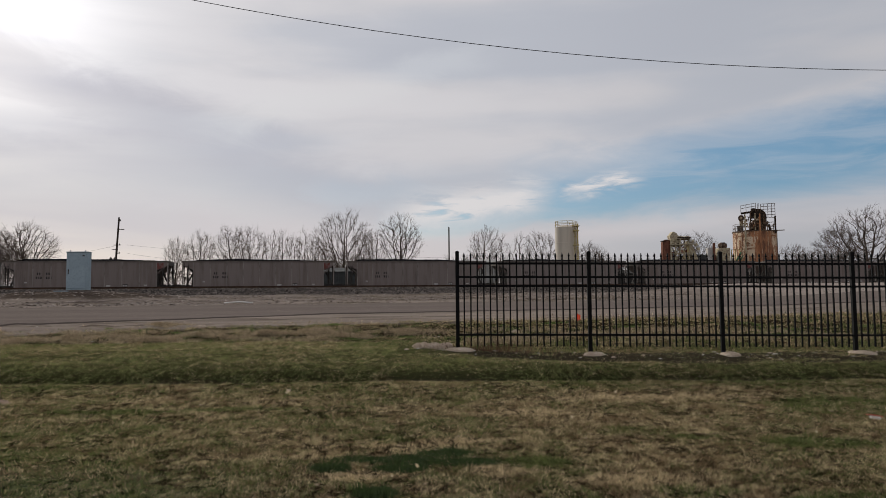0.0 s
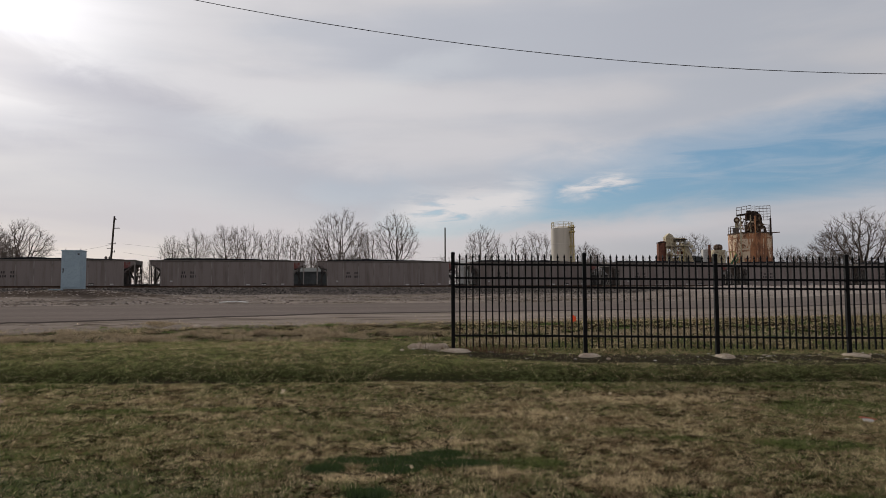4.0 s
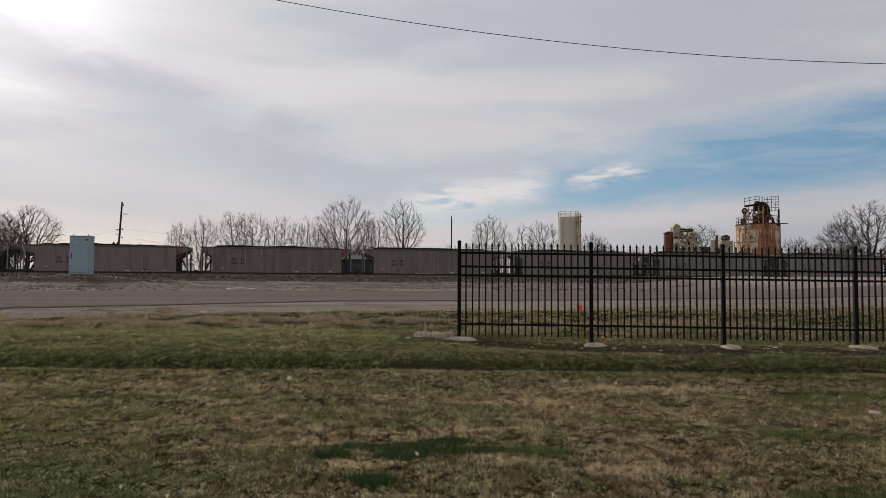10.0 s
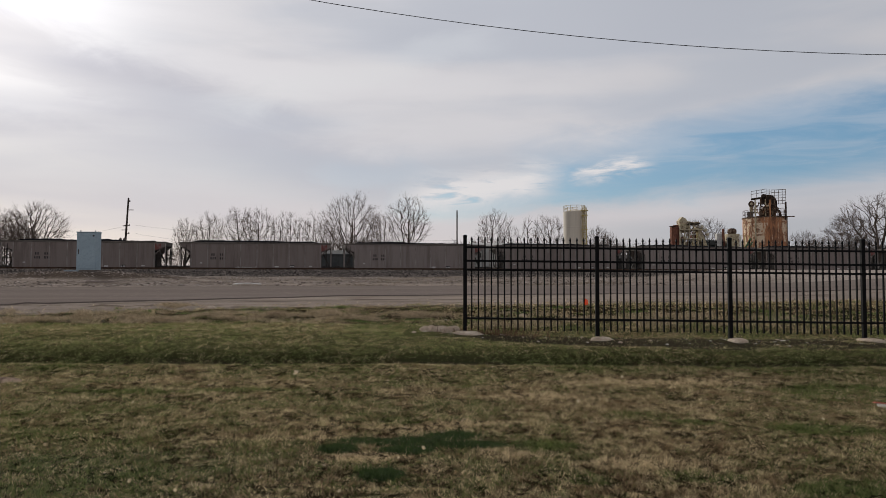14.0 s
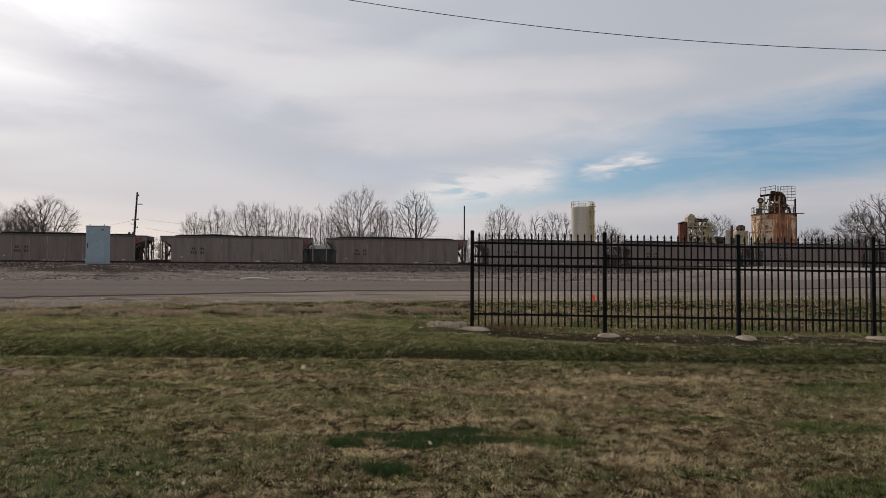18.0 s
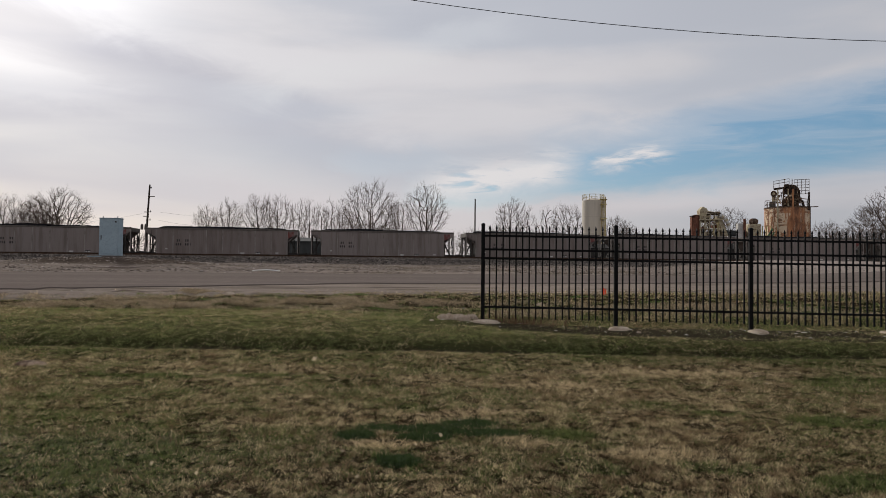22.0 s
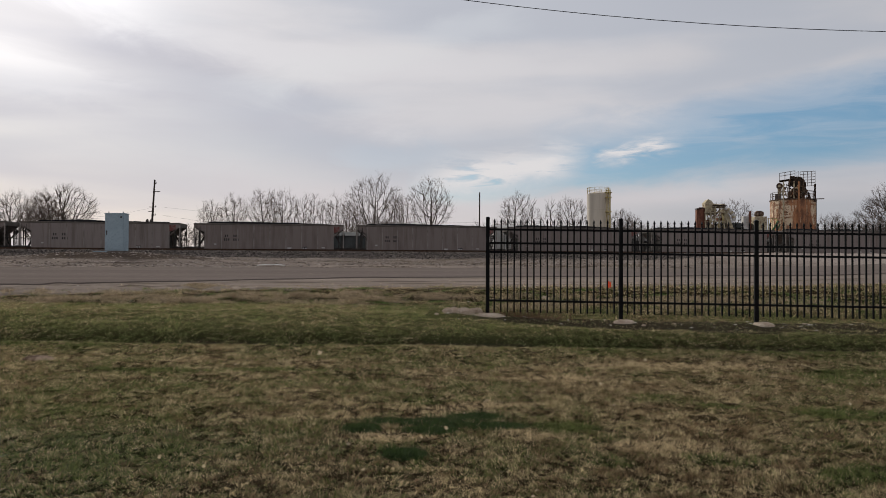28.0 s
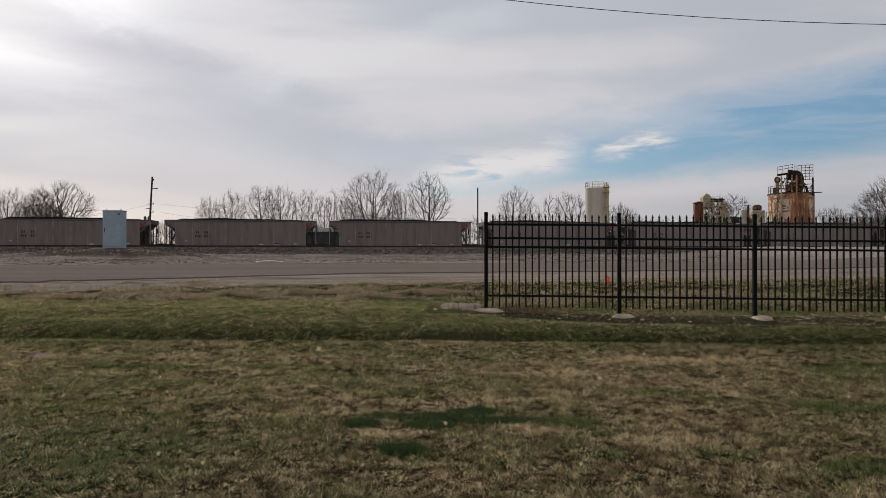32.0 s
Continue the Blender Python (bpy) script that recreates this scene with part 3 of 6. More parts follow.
def rust_colour(n, p):
    x, y, z = n.xyz(p)
    q = n.vec(x, y, n.math("MULTIPLY", z, 0.30))
    fine = n.vec(x, y, n.math("MULTIPLY", z, 0.07))
    side = n.math("MULTIPLY", n.ramp(x, -1.2, 1.0), 0.055)
    big = n.ramp(n.math("ADD", n.noise(q, 0.45, 6.0, 0.7, 0.8), side), 0.515, 0.555)
    runs = n.ramp(n.math("ADD", n.noise(fine, 1.9, 4.0, 0.65), side), 0.585, 0.64)
    spots = n.ramp(n.noise(p, 1.15, 6.0, 0.75, 0.9), 0.525, 0.56)
    pale = n.mix(n.noise(q, 1.2, 5.0, 0.7), (0.52, 0.38, 0.25), (0.80, 0.66, 0.49))
    rust = n.mix(n.ramp(n.noise(q, 0.9, 6.0, 0.75), 0.38, 0.62), (0.11, 0.036, 0.022), (0.46, 0.19, 0.08))
    # courses of sheet, rusting along their seams
    course = n.math("FRACT", n.math("ADD", n.math("DIVIDE", z, 2.05), n.math("MULTIPLY", n.math("SUBTRACT", n.noise(p, 1.6, 3.0, 0.6), 0.5), 0.16)))
    seam = n.math("MULTIPLY", n.ramp(n.math("ABSOLUTE", n.math("SUBTRACT", course, 0.5)), 0.115, 0.03), n.ramp(n.noise(p, 0.9, 4.0, 0.7), 0.36, 0.56))
    spots = n.math("MAXIMUM", spots, seam)
    return n.mix(n.math("MAXIMUM", n.math("MULTIPLY", big, 0.9), n.math("MAXIMUM", n.math("MULTIPLY", spots, 0.85), n.math("MULTIPLY", runs, 0.8))), pale, rust)


GREY_PAINT = material("weathered_grey_car_paint", lambda n, p: car_paint(n, p), 0.7, bump=grainy(6.0, 0.004), spec=0.06)
SEAM_PAINT = material("worn_post_paint", stained((0.21, 0.182, 0.165), (0.275, 0.245, 0.225), 0.6, (0.15, 0.125, 0.11), 1.5), 0.7)
CAR_DARK = material("sooty_car_steel", stained((0.035, 0.032, 0.03), (0.07, 0.062, 0.055), 1.5), 0.8)
CAR_EDGE = material("grimy_top_chord", stained((0.09, 0.078, 0.068), (0.14, 0.12, 0.105), 1.2), 0.75)
COAL = material("coal", stained((0.008, 0.008, 0.009), (0.022, 0.021, 0.022), 3.0), 0.95, bump=grainy(5.0, 0.12), spec=0.0)
RED_PAINT = material("faded_red_paint", stained((0.20, 0.055, 0.05), (0.15, 0.07, 0.062), 2.0, (0.19, 0.15, 0.135), 3.0), 0.75)
INK = material("faded_black_lettering", stained((0.03, 0.028, 0.028), (0.07, 0.062, 0.06), 2.0), 0.8)
WHITE_MARK = material("white_stencil", stained((0.42, 0.40, 0.38), (0.55, 0.53, 0.5), 3.0), 0.8)
CABINET = material("pale_blue_grey_enamel", stained((0.28, 0.355, 0.40), (0.325, 0.40, 0.445), 0.8, (0.25, 0.315, 0.35)), 0.55, bump=grainy(3.0, 0.003))
POLE_WOOD = material("dark_pole_wood", stained((0.035, 0.028, 0.024), (0.07, 0.056, 0.046), 2.0), 0.9)
PALE_METAL = material("pale_galvanised_metal", stained((0.34, 0.33, 0.32), (0.46, 0.45, 0.43), 1.0), 0.6, 0.2)
WHITE_PLASTIC = material("white_plastic", stained((0.74, 0.73, 0.70), (0.82, 0.81, 0.79), 3.0), 0.5)
WIRE = material("black_cable", (0.02, 0.02, 0.022), 0.6)
SILO = material("cream_silo_sheet", lambda n, p: silo_colour(n, p), 0.6, spec=0.12)
YELLOW_STEEL = material("yellow_painted_steel", stained((0.42, 0.33, 0.12), (0.52, 0.44, 0.22), 1.2, (0.28, 0.18, 0.08)), 0.7)
RUST = material("rust_streaked_sheet", lambda n, p: rust_colour(n, p), 0.85, bump=grainy(3.0, 0.02))
DARK_RUST = material("dark_rusted_machinery", stained((0.05, 0.034, 0.026), (0.13, 0.078, 0.05), 1.6, (0.25, 0.19, 0.14), 3.0), 0.85)
CREAM_STEEL = material("cream_rusty_steel", stained((0.40, 0.34, 0.22), (0.52, 0.46, 0.34), 1.3, (0.16, 0.09, 0.055), 2.4), 0.8)
SOOT = material("sooty_plate", stained((0.022, 0.018, 0.016), (0.05, 0.038, 0.031), 1.4, (0.10, 0.062, 0.042), 4.0), 0.85)
BROWN_DRUM = material("brown_rusted_drum", stained((0.12, 0.05, 0.035), (0.19, 0.085, 0.055), 1.2), 0.85)
GREEN_STEEL = material("green_painted_steel", stained((0.05, 0.10, 0.05), (0.09, 0.15, 0.08), 1.5), 0.75)
SHEET_GREY = material("dull_grey_sheet", stained((0.050, 0.053, 0.053), (0.075, 0.078, 0.076), 0.7), 0.8)
WHITE_SHEET = material("whitish_sheet", stained((0.48, 0.47, 0.45), (0.60, 0.58, 0.55), 0.9, (0.35, 0.30, 0.25)), 0.75)
SHEET_DARK = material("dark_sheet", stained((0.028, 0.027, 0.026), (0.05, 0.046, 0.043), 0.7), 0.85)
SHEET_PALE = material("pale_sheet", stained((0.28, 0.275, 0.26), (0.38, 0.37, 0.35), 0.7), 0.75)
BARK = material("bare_bark", stained((0.055, 0.043, 0.035), (0.105, 0.084, 0.07), 1.5), 0.95)
TWIG = material("bare_twigs", tinted((0.10, 0.078, 0.066), (0.20, 0.16, 0.138)), 0.95)
BUSH = material("brush_twigs", tinted((0.085, 0.066, 0.057), (0.16, 0.126, 0.106)), 0.95)
PALE_LEAF = leafy("pale_dry_leaf", tinted((0.50, 0.40, 0.25), (0.72, 0.62, 0.44)), 0.35)
ROTTEN = material("rotted_wood", stained((0.10, 0.062, 0.042), (0.42, 0.32, 0.235), 9.0), 0.95, bump=grainy(20.0, 0.02))
ORANGE = material("orange_plastic", stained((0.80, 0.17, 0.06), (0.62, 0.16, 0.07), 12.0), 0.6)
LEAF = material("dry_leaves", tinted((0.20, 0.12, 0.06), (0.55, 0.46, 0.34)), 0.85)
PALE_CHIP = material("pale_chips", tinted((0.40, 0.36, 0.31), (0.62, 0.58, 0.52)), 0.9)
STRAW = leafy("dry_straw", tinted((0.085, 0.064, 0.039), (0.56, 0.44, 0.285)), 0.3)
DEAD = leafy("dead_grass", tinted((0.10, 0.078, 0.058), (0.36, 0.30, 0.235)), 0.25)
WEED = leafy("green_weed", tinted((0.05, 0.085, 0.022), (0.13, 0.18, 0.05)), 0.45)
LUSH_BLADE = leafy("lush_blade", tinted((0.014, 0.030, 0.010), (0.075, 0.112, 0.036)), 0.35)
STALK = material("dead_stalk", tinted((0.09, 0.045, 0.028), (0.19, 0.11, 0.07)), 0.9, spec=0.1)


# ---- ground, one sheet to the horizon ----
def spaced(points):
    out = []
    for a, b, step in points:
        k = max(1, round((b - a) / step))
        out += [a + (b - a) * i / k for i in range(k)]
    return out + [points[-1][1]]


def make_ground():
    ys = spaced(((-3000, -300, 900), (-300, -20, 70), (-20, 2, 4), (2, 9.2, 0.16), (9.2, 13.2, 0.09), (13.2, 23.5, 0.16), (23.5, 30, 0.4), (30, 38, 0.9), (38, 66, 0.45), (66, 100, 0.9), (100, 200, 10), (200, 600, 80), (600, 3600, 600)))
    xs = spaced(((-3000, -600, 600), (-600, -100, 50), (-100, -30, 2.5), (-30, -15, 0.8), (-15, 12, 0.17), (12, 40, 0.8), (40, 110, 2.5), (110, 600, 50), (600, 3000, 600)))
    verts = [(x, y, ground_z(x, y)) for y in ys for x in xs]
    k = len(xs)
    faces = [(j * k + i, j * k + i + 1, (j + 1) * k + i + 1, (j + 1) * k + i) for j in range(len(ys) - 1) for i in range(k - 1)]
    me = raw_mesh("ground", verts, faces)
    me.shade_smooth()
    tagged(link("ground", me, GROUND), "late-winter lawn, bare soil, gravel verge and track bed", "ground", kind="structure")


def make_road():
    verts, faces = [], []
    ss = [-160 + 4.0 * i for i in range(32)] + [-32 + 0.5 * i for i in range(128)] + [32 + 4.0 * i for i in range(33)]
    rows = 14
    for s in ss:
        wob = noise.noise((s * 0.12, 0, 0)) * 0.5 + noise.noise((s * 0.7, 4, 0)) * 0.16
        lo, hi = road_edge(s) + wob, 40.6 + 0.09 * min(45.0, max(0.0, s - 2.0)) + noise.noise((s * 0.1, 7, 0)) * 0.8
        for j in range(rows + 1):
            p = at(s, lo + (hi - lo) * j / rows)
            verts.append((p.x, p.y, ground_z(p.x, p.y) + 0.045))
        p, q = at(s, lo - 0.03), at(s, hi + 0.03)
        verts += [(p.x, p.y, ground_z(p.x, p.y) - 0.05), (q.x, q.y, ground_z(q.x, q.y) - 0.05)]
    k = rows + 3
    for i in range(len(ss) - 1):
        a, b = i * k, (i + 1) * k
        faces += [(a + j, b + j, b + j + 1, a + j + 1) for j in range(rows)]
        faces += [(a + rows + 1, b + rows + 1, b, a), (a + rows, b + rows, b + rows + 2, a + rows + 2)]
    me = raw_mesh("road", verts, faces)
    tagged(link("road", me, ROAD), "dusty worn asphalt road with ragged edges", "road", kind="structure")


GRID_X, GRID_Y = (-26.0, 26.0, 0.13), (-13.0, 30.0, 0.065)
HEIGHTS = np.array([[ground_z(x, y) for x in np.arange(*GRID_X).tolist()] for y in np.arange(*GRID_Y).tolist()])


def heights(xy):
    """The ground's height under many places at once."""
    u = np.clip((xy[:, 0] - GRID_X[0]) / GRID_X[2], 0, HEIGHTS.shape[1] - 1.001)
    v = np.clip((xy[:, 1] - GRID_Y[0]) / GRID_Y[2], 0, HEIGHTS.shape[0] - 1.001)
    i, j = u.astype(int), v.astype(int)
    a, b = u - i, v - j
    return (HEIGHTS[j, i] * (1 - a) + HEIGHTS[j, i + 1] * a) * (1 - b) + (HEIGHTS[j + 1, i] * (1 - a) + HEIGHTS[j + 1, i + 1] * a) * b


def far_heights(xy):
    return np.array([ground_z(float(x), float(y)) for x, y in xy])


def rolling(x, y, seed):
    """Smooth random relief over the plane, about -1 to 1."""
    u, v = np.floor(x), np.floor(y)
    a, b = x - u, y - v
    a, b = a * a * (3 - 2 * a), b * b * (3 - 2 * b)

    def corner(p, q):
        h = np.sin(p * 127.1 + q * 311.7 + seed * 74.7) * 43758.5453
        return (h - np.floor(h)) * 2 - 1
    return (corner(u, v) * (1 - a) + corner(u + 1, v) * a) * (1 - b) + (corner(u, v + 1) * (1 - a) + corner(u + 1, v + 1) * a) * b


def scatter_blades(name, label, count, place, size, lean, seed, mat, keep=None, tuft=0.0, relief=1.5, heap=0.0, bent=False):
    """Single blades standing or lying on the ground: one triangle each, or three where they bend over."""
    rng = np.random.default_rng(seed)
    xy = place(rng, count)
    if heap:
        rng.shuffle(xy)
    if keep is not None:
        xy = xy[keep(xy, rng)]
    if tuft:
        # tufts: blades grow thick and tall together, with low open gaps between
        x, y = xy[:, 0] * tuft, xy[:, 1] * tuft
        p, q = 0.8 * x - 0.6 * y, 0.6 * x + 0.8 * y
        k = 0.55 * rolling(p, q, 1.5) + 0.20 * rolling(x * 0.31, y * 0.31, 7.5) + 0.40 * rolling(y * 2.3, x * 2.3, 3.5)
        grown = rng.uniform(0, 1, len(xy)) < np.clip(0.90 + 0.5 * relief * k, 0.42, 1.0)
        xy, k = xy[grown], k[grown]
    n = len(xy)
    base = np.column_stack([xy, (heights if xy[:, 1].max() < 29.5 else far_heights)(xy) - 0.004 + heap * rng.uniform(0, 1, n) ** 1.5])
    ang = rng.uniform(0, 2 * np.pi, n)
    h = rng.uniform(size[0], size[1], n) * rng.choice([1.0, 1.0, 0.7, 1.35], n)
    wid = rng.uniform(size[2], size[3], n)
    if tuft:
        h = h * np.clip(0.92 + relief * k, 0.40, 2.0)
    side = np.column_stack([np.cos(ang), np.sin(ang), np.zeros(n)]) * wid[:, None]
    tilt = rng.uniform(*lean, n)
    # neighbours lean the same way, more or less
    a2 = rolling(xy[:, 0] * 7.0, xy[:, 1] * 7.0, seed) * np.pi * 1.4 + rng.normal(0, 1.0, n)

    def toward(t):
        return np.column_stack([np.cos(a2) * t, np.sin(a2) * t, np.sqrt(np.maximum(1 - t ** 2, 0.02))]) * h[:, None]
    if not bent:
        v = np.stack([base - side, base + side, base + toward(tilt)], axis=1).reshape(-1, 3)
        return tagged(link(name, tri_mesh(name, v), mat), label, "grass", kind="stuff")
    mid = base + toward(tilt * 0.72) * 0.55
    a2 = a2 + rng.normal(0, 0.5, n)
    tip = mid + toward(np.minimum(tilt * 1.25, 0.999)) * 0.6 * np.column_stack([np.ones(n), np.ones(n), rng.choice([1.0, 0.4, -0.5], n)])
    v = np.stack([base - side, base + side, mid + side * 0.8, mid - side * 0.8, tip], axis=1).reshape(-1, 3)
    corners = (np.arange(n)[:, None] * 5 + np.array([0, 1, 2, 0, 2, 3, 3, 2, 4])[None, :]).ravel()
    return tagged(link(name, tri_mesh(name, v, corners), mat), label, "grass", kind="stuff")


def fan(y0, y1, spread=0.74):
    """Even places on the ground between two distances, as wide as the view there."""
    def f(rng, count):
        y = np.sqrt(rng.uniform(y0 * y0, y1 * y1, count))
        return np.column_stack([rng.uniform(-spread, spread, count) * y, y])
    return f


def edges_at(along_track):
    table = np.arange(-60.0, 60.0, 0.5)
    return np.interp(along_track, table, [grass_edge(float(v)) for v in table])


def turf_keep(xy, rng):
    x, y = xy[:, 0], xy[:, 1]
    n = x * E_N.x + y * E_N.y
    wob = 0.7 * rolling(x * 0.9, y * 0.9, 2.0) + 0.4 * rolling(x * 2.7, y * 2.7, 5.0)
    ok = n + wob * 1.5 < edges_at(x * E_S.x + y * E_S.y) - 0.6 + rng.exponential(0.5, len(x))
    yy = y + wob * 0.22
    dug = np.clip(1.2 - ((x + 0.15) / 1.1) ** 2, 0.0, 1.0)                 # turned soil near the fence end
    swale = (yy > 10.05) & (yy < 10.50 + 0.30 * dug)
    foot = (yy > 12.0 - 0.7 * np.clip((x - 1.2) / 2.4, 0, 1)) & (yy < 12.95 + 0.45 * (x < 0.7)) & (x > -0.85)
    thin = np.where(swale, 0.62 - 0.50 * dug, np.where(foot, 0.13 + 0.5 * (rolling(x * 1.1, y * 2.0, 9.0) > 0.45), 1.0))
    return ok & (rng.uniform(0, 1, len(x)) < thin)


def fading(y0, y1, rising):
    """Turf that comes in, or thins out, between two distances."""
    def f(xy, rng):
        k = np.clip((xy[:, 1] - y0) / (y1 - y0), 0, 1)
        return turf_keep(xy, rng) & (rng.uniform(0, 1, len(xy)) < (k if rising else 1 - k))
    return f


def make_grass():
    scatter_blades("near_lawn", "short dormant lawn, straw mixed with green", 262000, fan(3.35, 5.4), (0.016, 0.038, 0.0012, 0.0025), (0.55, 0.99), 11, BLADE, fading(4.9, 5.4, False), 20.0, 1.2, bent=True)
    scatter_blades("close_lawn", "short dormant lawn with straw and green tufts", 440000, fan(4.9, 7.4), (0.018, 0.038, 0.0019, 0.0036), (0.55, 0.99), 31, BLADE, lambda q, r: fading(4.9, 5.4, True)(q, r) & (r.uniform(0, 1, len(q)) < np.clip((7.4 - q[:, 1]) / 1.0, 0, 1)), 18.0, 1.2)
    scatter_blades("middle_lawn", "short patchy lawn up to the swale", 450000, fan(6.4, 10.2), (0.019, 0.042, 0.0028, 0.0050), (0.55, 0.99), 12, BLADE, fading(6.4, 7.4, True), 14.0, 1.2)
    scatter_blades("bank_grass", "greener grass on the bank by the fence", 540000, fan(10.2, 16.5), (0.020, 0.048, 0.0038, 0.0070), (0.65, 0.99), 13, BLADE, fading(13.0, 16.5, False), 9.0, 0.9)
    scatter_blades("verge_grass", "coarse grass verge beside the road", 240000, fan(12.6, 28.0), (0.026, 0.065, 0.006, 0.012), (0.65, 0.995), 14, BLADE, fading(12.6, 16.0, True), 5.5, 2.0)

    def thick(r, count):
        i = r.integers(0, len(LUSH), count)
        spot = np.array(LUSH)[i]
        a, d = r.uniform(0, 6.2832, count), np.sqrt(r.uniform(0, 1, count)) * (1.0 + 0.25 * r.normal(0, 1, count))
        return np.column_stack([spot[:, 0] + spot[:, 2] * d * np.cos(a), spot[:, 1] + spot[:, 3] * d * np.sin(a)])
    scatter_blades("lush_tufts", "thick dark green tufts in the dormant lawn", 11000, thick, (0.026, 0.052, 0.0013, 0.0024), (0.1, 0.85), 32, LUSH_BLADE, None, 14.0, 1.0, bent=True)
    def around(r, count):
        q = np.column_stack([r.uniform(-16, 16, count), r.uniform(-12, 14, count)])
        return q[(np.abs(q[:, 0]) > 0.73 * q[:, 1]) | (q[:, 1] < 3.25)]
    scatter_blades("surrounding_lawn", "the same dormant lawn going on to both sides", 120000, around, (0.08, 0.14, 0.026, 0.045), (0.9, 0.998), 19, BLADE, turf_keep, 10.0)

    def shoulder(r, count):
        q = [at(a, grass_edge(a) - 1.2 + b) for a, b in zip(r.uniform(-20, 34, count), r.exponential(1.5, count))]
        return np.array([(v.x, v.y) for v in q])
    scatter_blades("shoulder_weeds", "thin weeds thinning out into the gravel shoulder", 9000, shoulder, (0.02, 0.07, 0.008, 0.016), (0.3, 0.95), 18, BLADE)
    # coarse dry tufts along the top of the bank and the verge
    rng = np.random.default_rng(5)
    spots = np.column_stack([rng.uniform(-15, 9, 70), rng.uniform(14.2, 18.5, 70)])
    spots = np.concatenate([spots + rng.normal(0, 1, spots.shape) * (0.40, 0.40) for _ in range(3)])
    drifts = [np.column_stack([rng.normal(hx, hr * 0.55, 16), rng.normal(hy, hr * 0.5, 16)]) for hx, hy, hr, hh in HEAPS]
    spots = np.concatenate([spots] + drifts)

    def tufts(r, count):
        i = r.integers(0, len(spots), count)
        return spots[i] + r.normal(0, 1, (count, 2)) * np.array([0.15, 0.08])
    scatter_blades("dry_tufts", "dry straw-coloured tufts on the verge", 52000, tufts, (0.04, 0.12, 0.004, 0.008), (0.6, 1.0), 15, STRAW, heap=0.07)
    rng = np.random.default_rng(9)
    ridge = strewn(rng, 340, -46, 20, 42.0, 58.0, 1.0, 0.4)

    def dead_grass(r, count):
        i = r.integers(0, len(ridge), count)
        return ridge[i] + r.normal(0, 1, (count, 2)) * np.array([0.35, 0.12])
    scatter_blades("track_side_grass", "clumps of dead grass on the gravel by the track", 9000, dead_grass, (0.08, 0.22, 0.014, 0.030), (0.6, 0.99), 33, DEAD)
    rng = np.random.default_rng(6)
    weeds = np.column_stack([rng.uniform(-16, 12, 60), rng.uniform(15.0, 21.5, 60)])

    def weed(r, count):
        i = r.integers(0, len(weeds), count)
        return weeds[i] + r.normal(0, 1, (count, 2)) * np.array([0.22, 0.12])
    scatter_blades("green_weeds", "low green weeds in the verge", 14000, weed, (0.03, 0.07, 0.008, 0.018), (0.6, 0.97), 16, WEED, turf_keep)

    def stalks(r, count):
        return np.column_stack([r.normal(0.95, 0.5, count), r.normal(12.68, 0.10, count)])
    scatter_blades("dead_stalks", "brown dead stalks at the foot of the fence", 380, stalks, (0.08, 0.30, 0.003, 0.005), (0.1, 0.7), 17, STALK)


def chips(name, label, category, spots, size, mat, seed, flat=0.5):
    """Small uneven flakes or stones lying about, five faces each."""
    rng = np.random.default_rng(seed)
    tris = []
    for x, y in spots:
        z = ground_z(float(x), float(y))
        r = rng.uniform(*size)
        a0 = rng.uniform(0, 6.28)
        k = 5
        ring = [(x + r * math.cos(a0 + 6.283 * i / k) * rng.uniform(0.6, 1.2), y + r * math.sin(a0 + 6.283 * i / k) * rng.uniform(0.6, 1.2), z + 0.004 + rng.uniform(-0.2, 0.5) * r * flat) for i in range(k)]
        top = (x + rng.uniform(-0.3, 0.3) * r, y + rng.uniform(-0.3, 0.3) * r, z + r * flat * rng.uniform(0.6, 1.3) + 0.004)
        for i in range(k):
            tris += [ring[i], ring[(i + 1) % k], top]
    return tagged(link(name, tri_mesh(name, np.array(tris)), mat), label, category, kind="stuff")


def strewn(rng, count, s0, s1, n0, n1, reach, spread):
    """Places along the track side, gathered into long low drifts."""
    k = max(1, count // 14)
    s, n = rng.uniform(s0, s1, k), rng.uniform(n0, n1, k)
    i = rng.integers(0, k, count)
    q = [at(a, b) for a, b in zip(s[i] + rng.normal(0, reach, count), n[i] + rng.normal(0, spread, count))]
    return np.array([(v.x, v.y) for v in q])


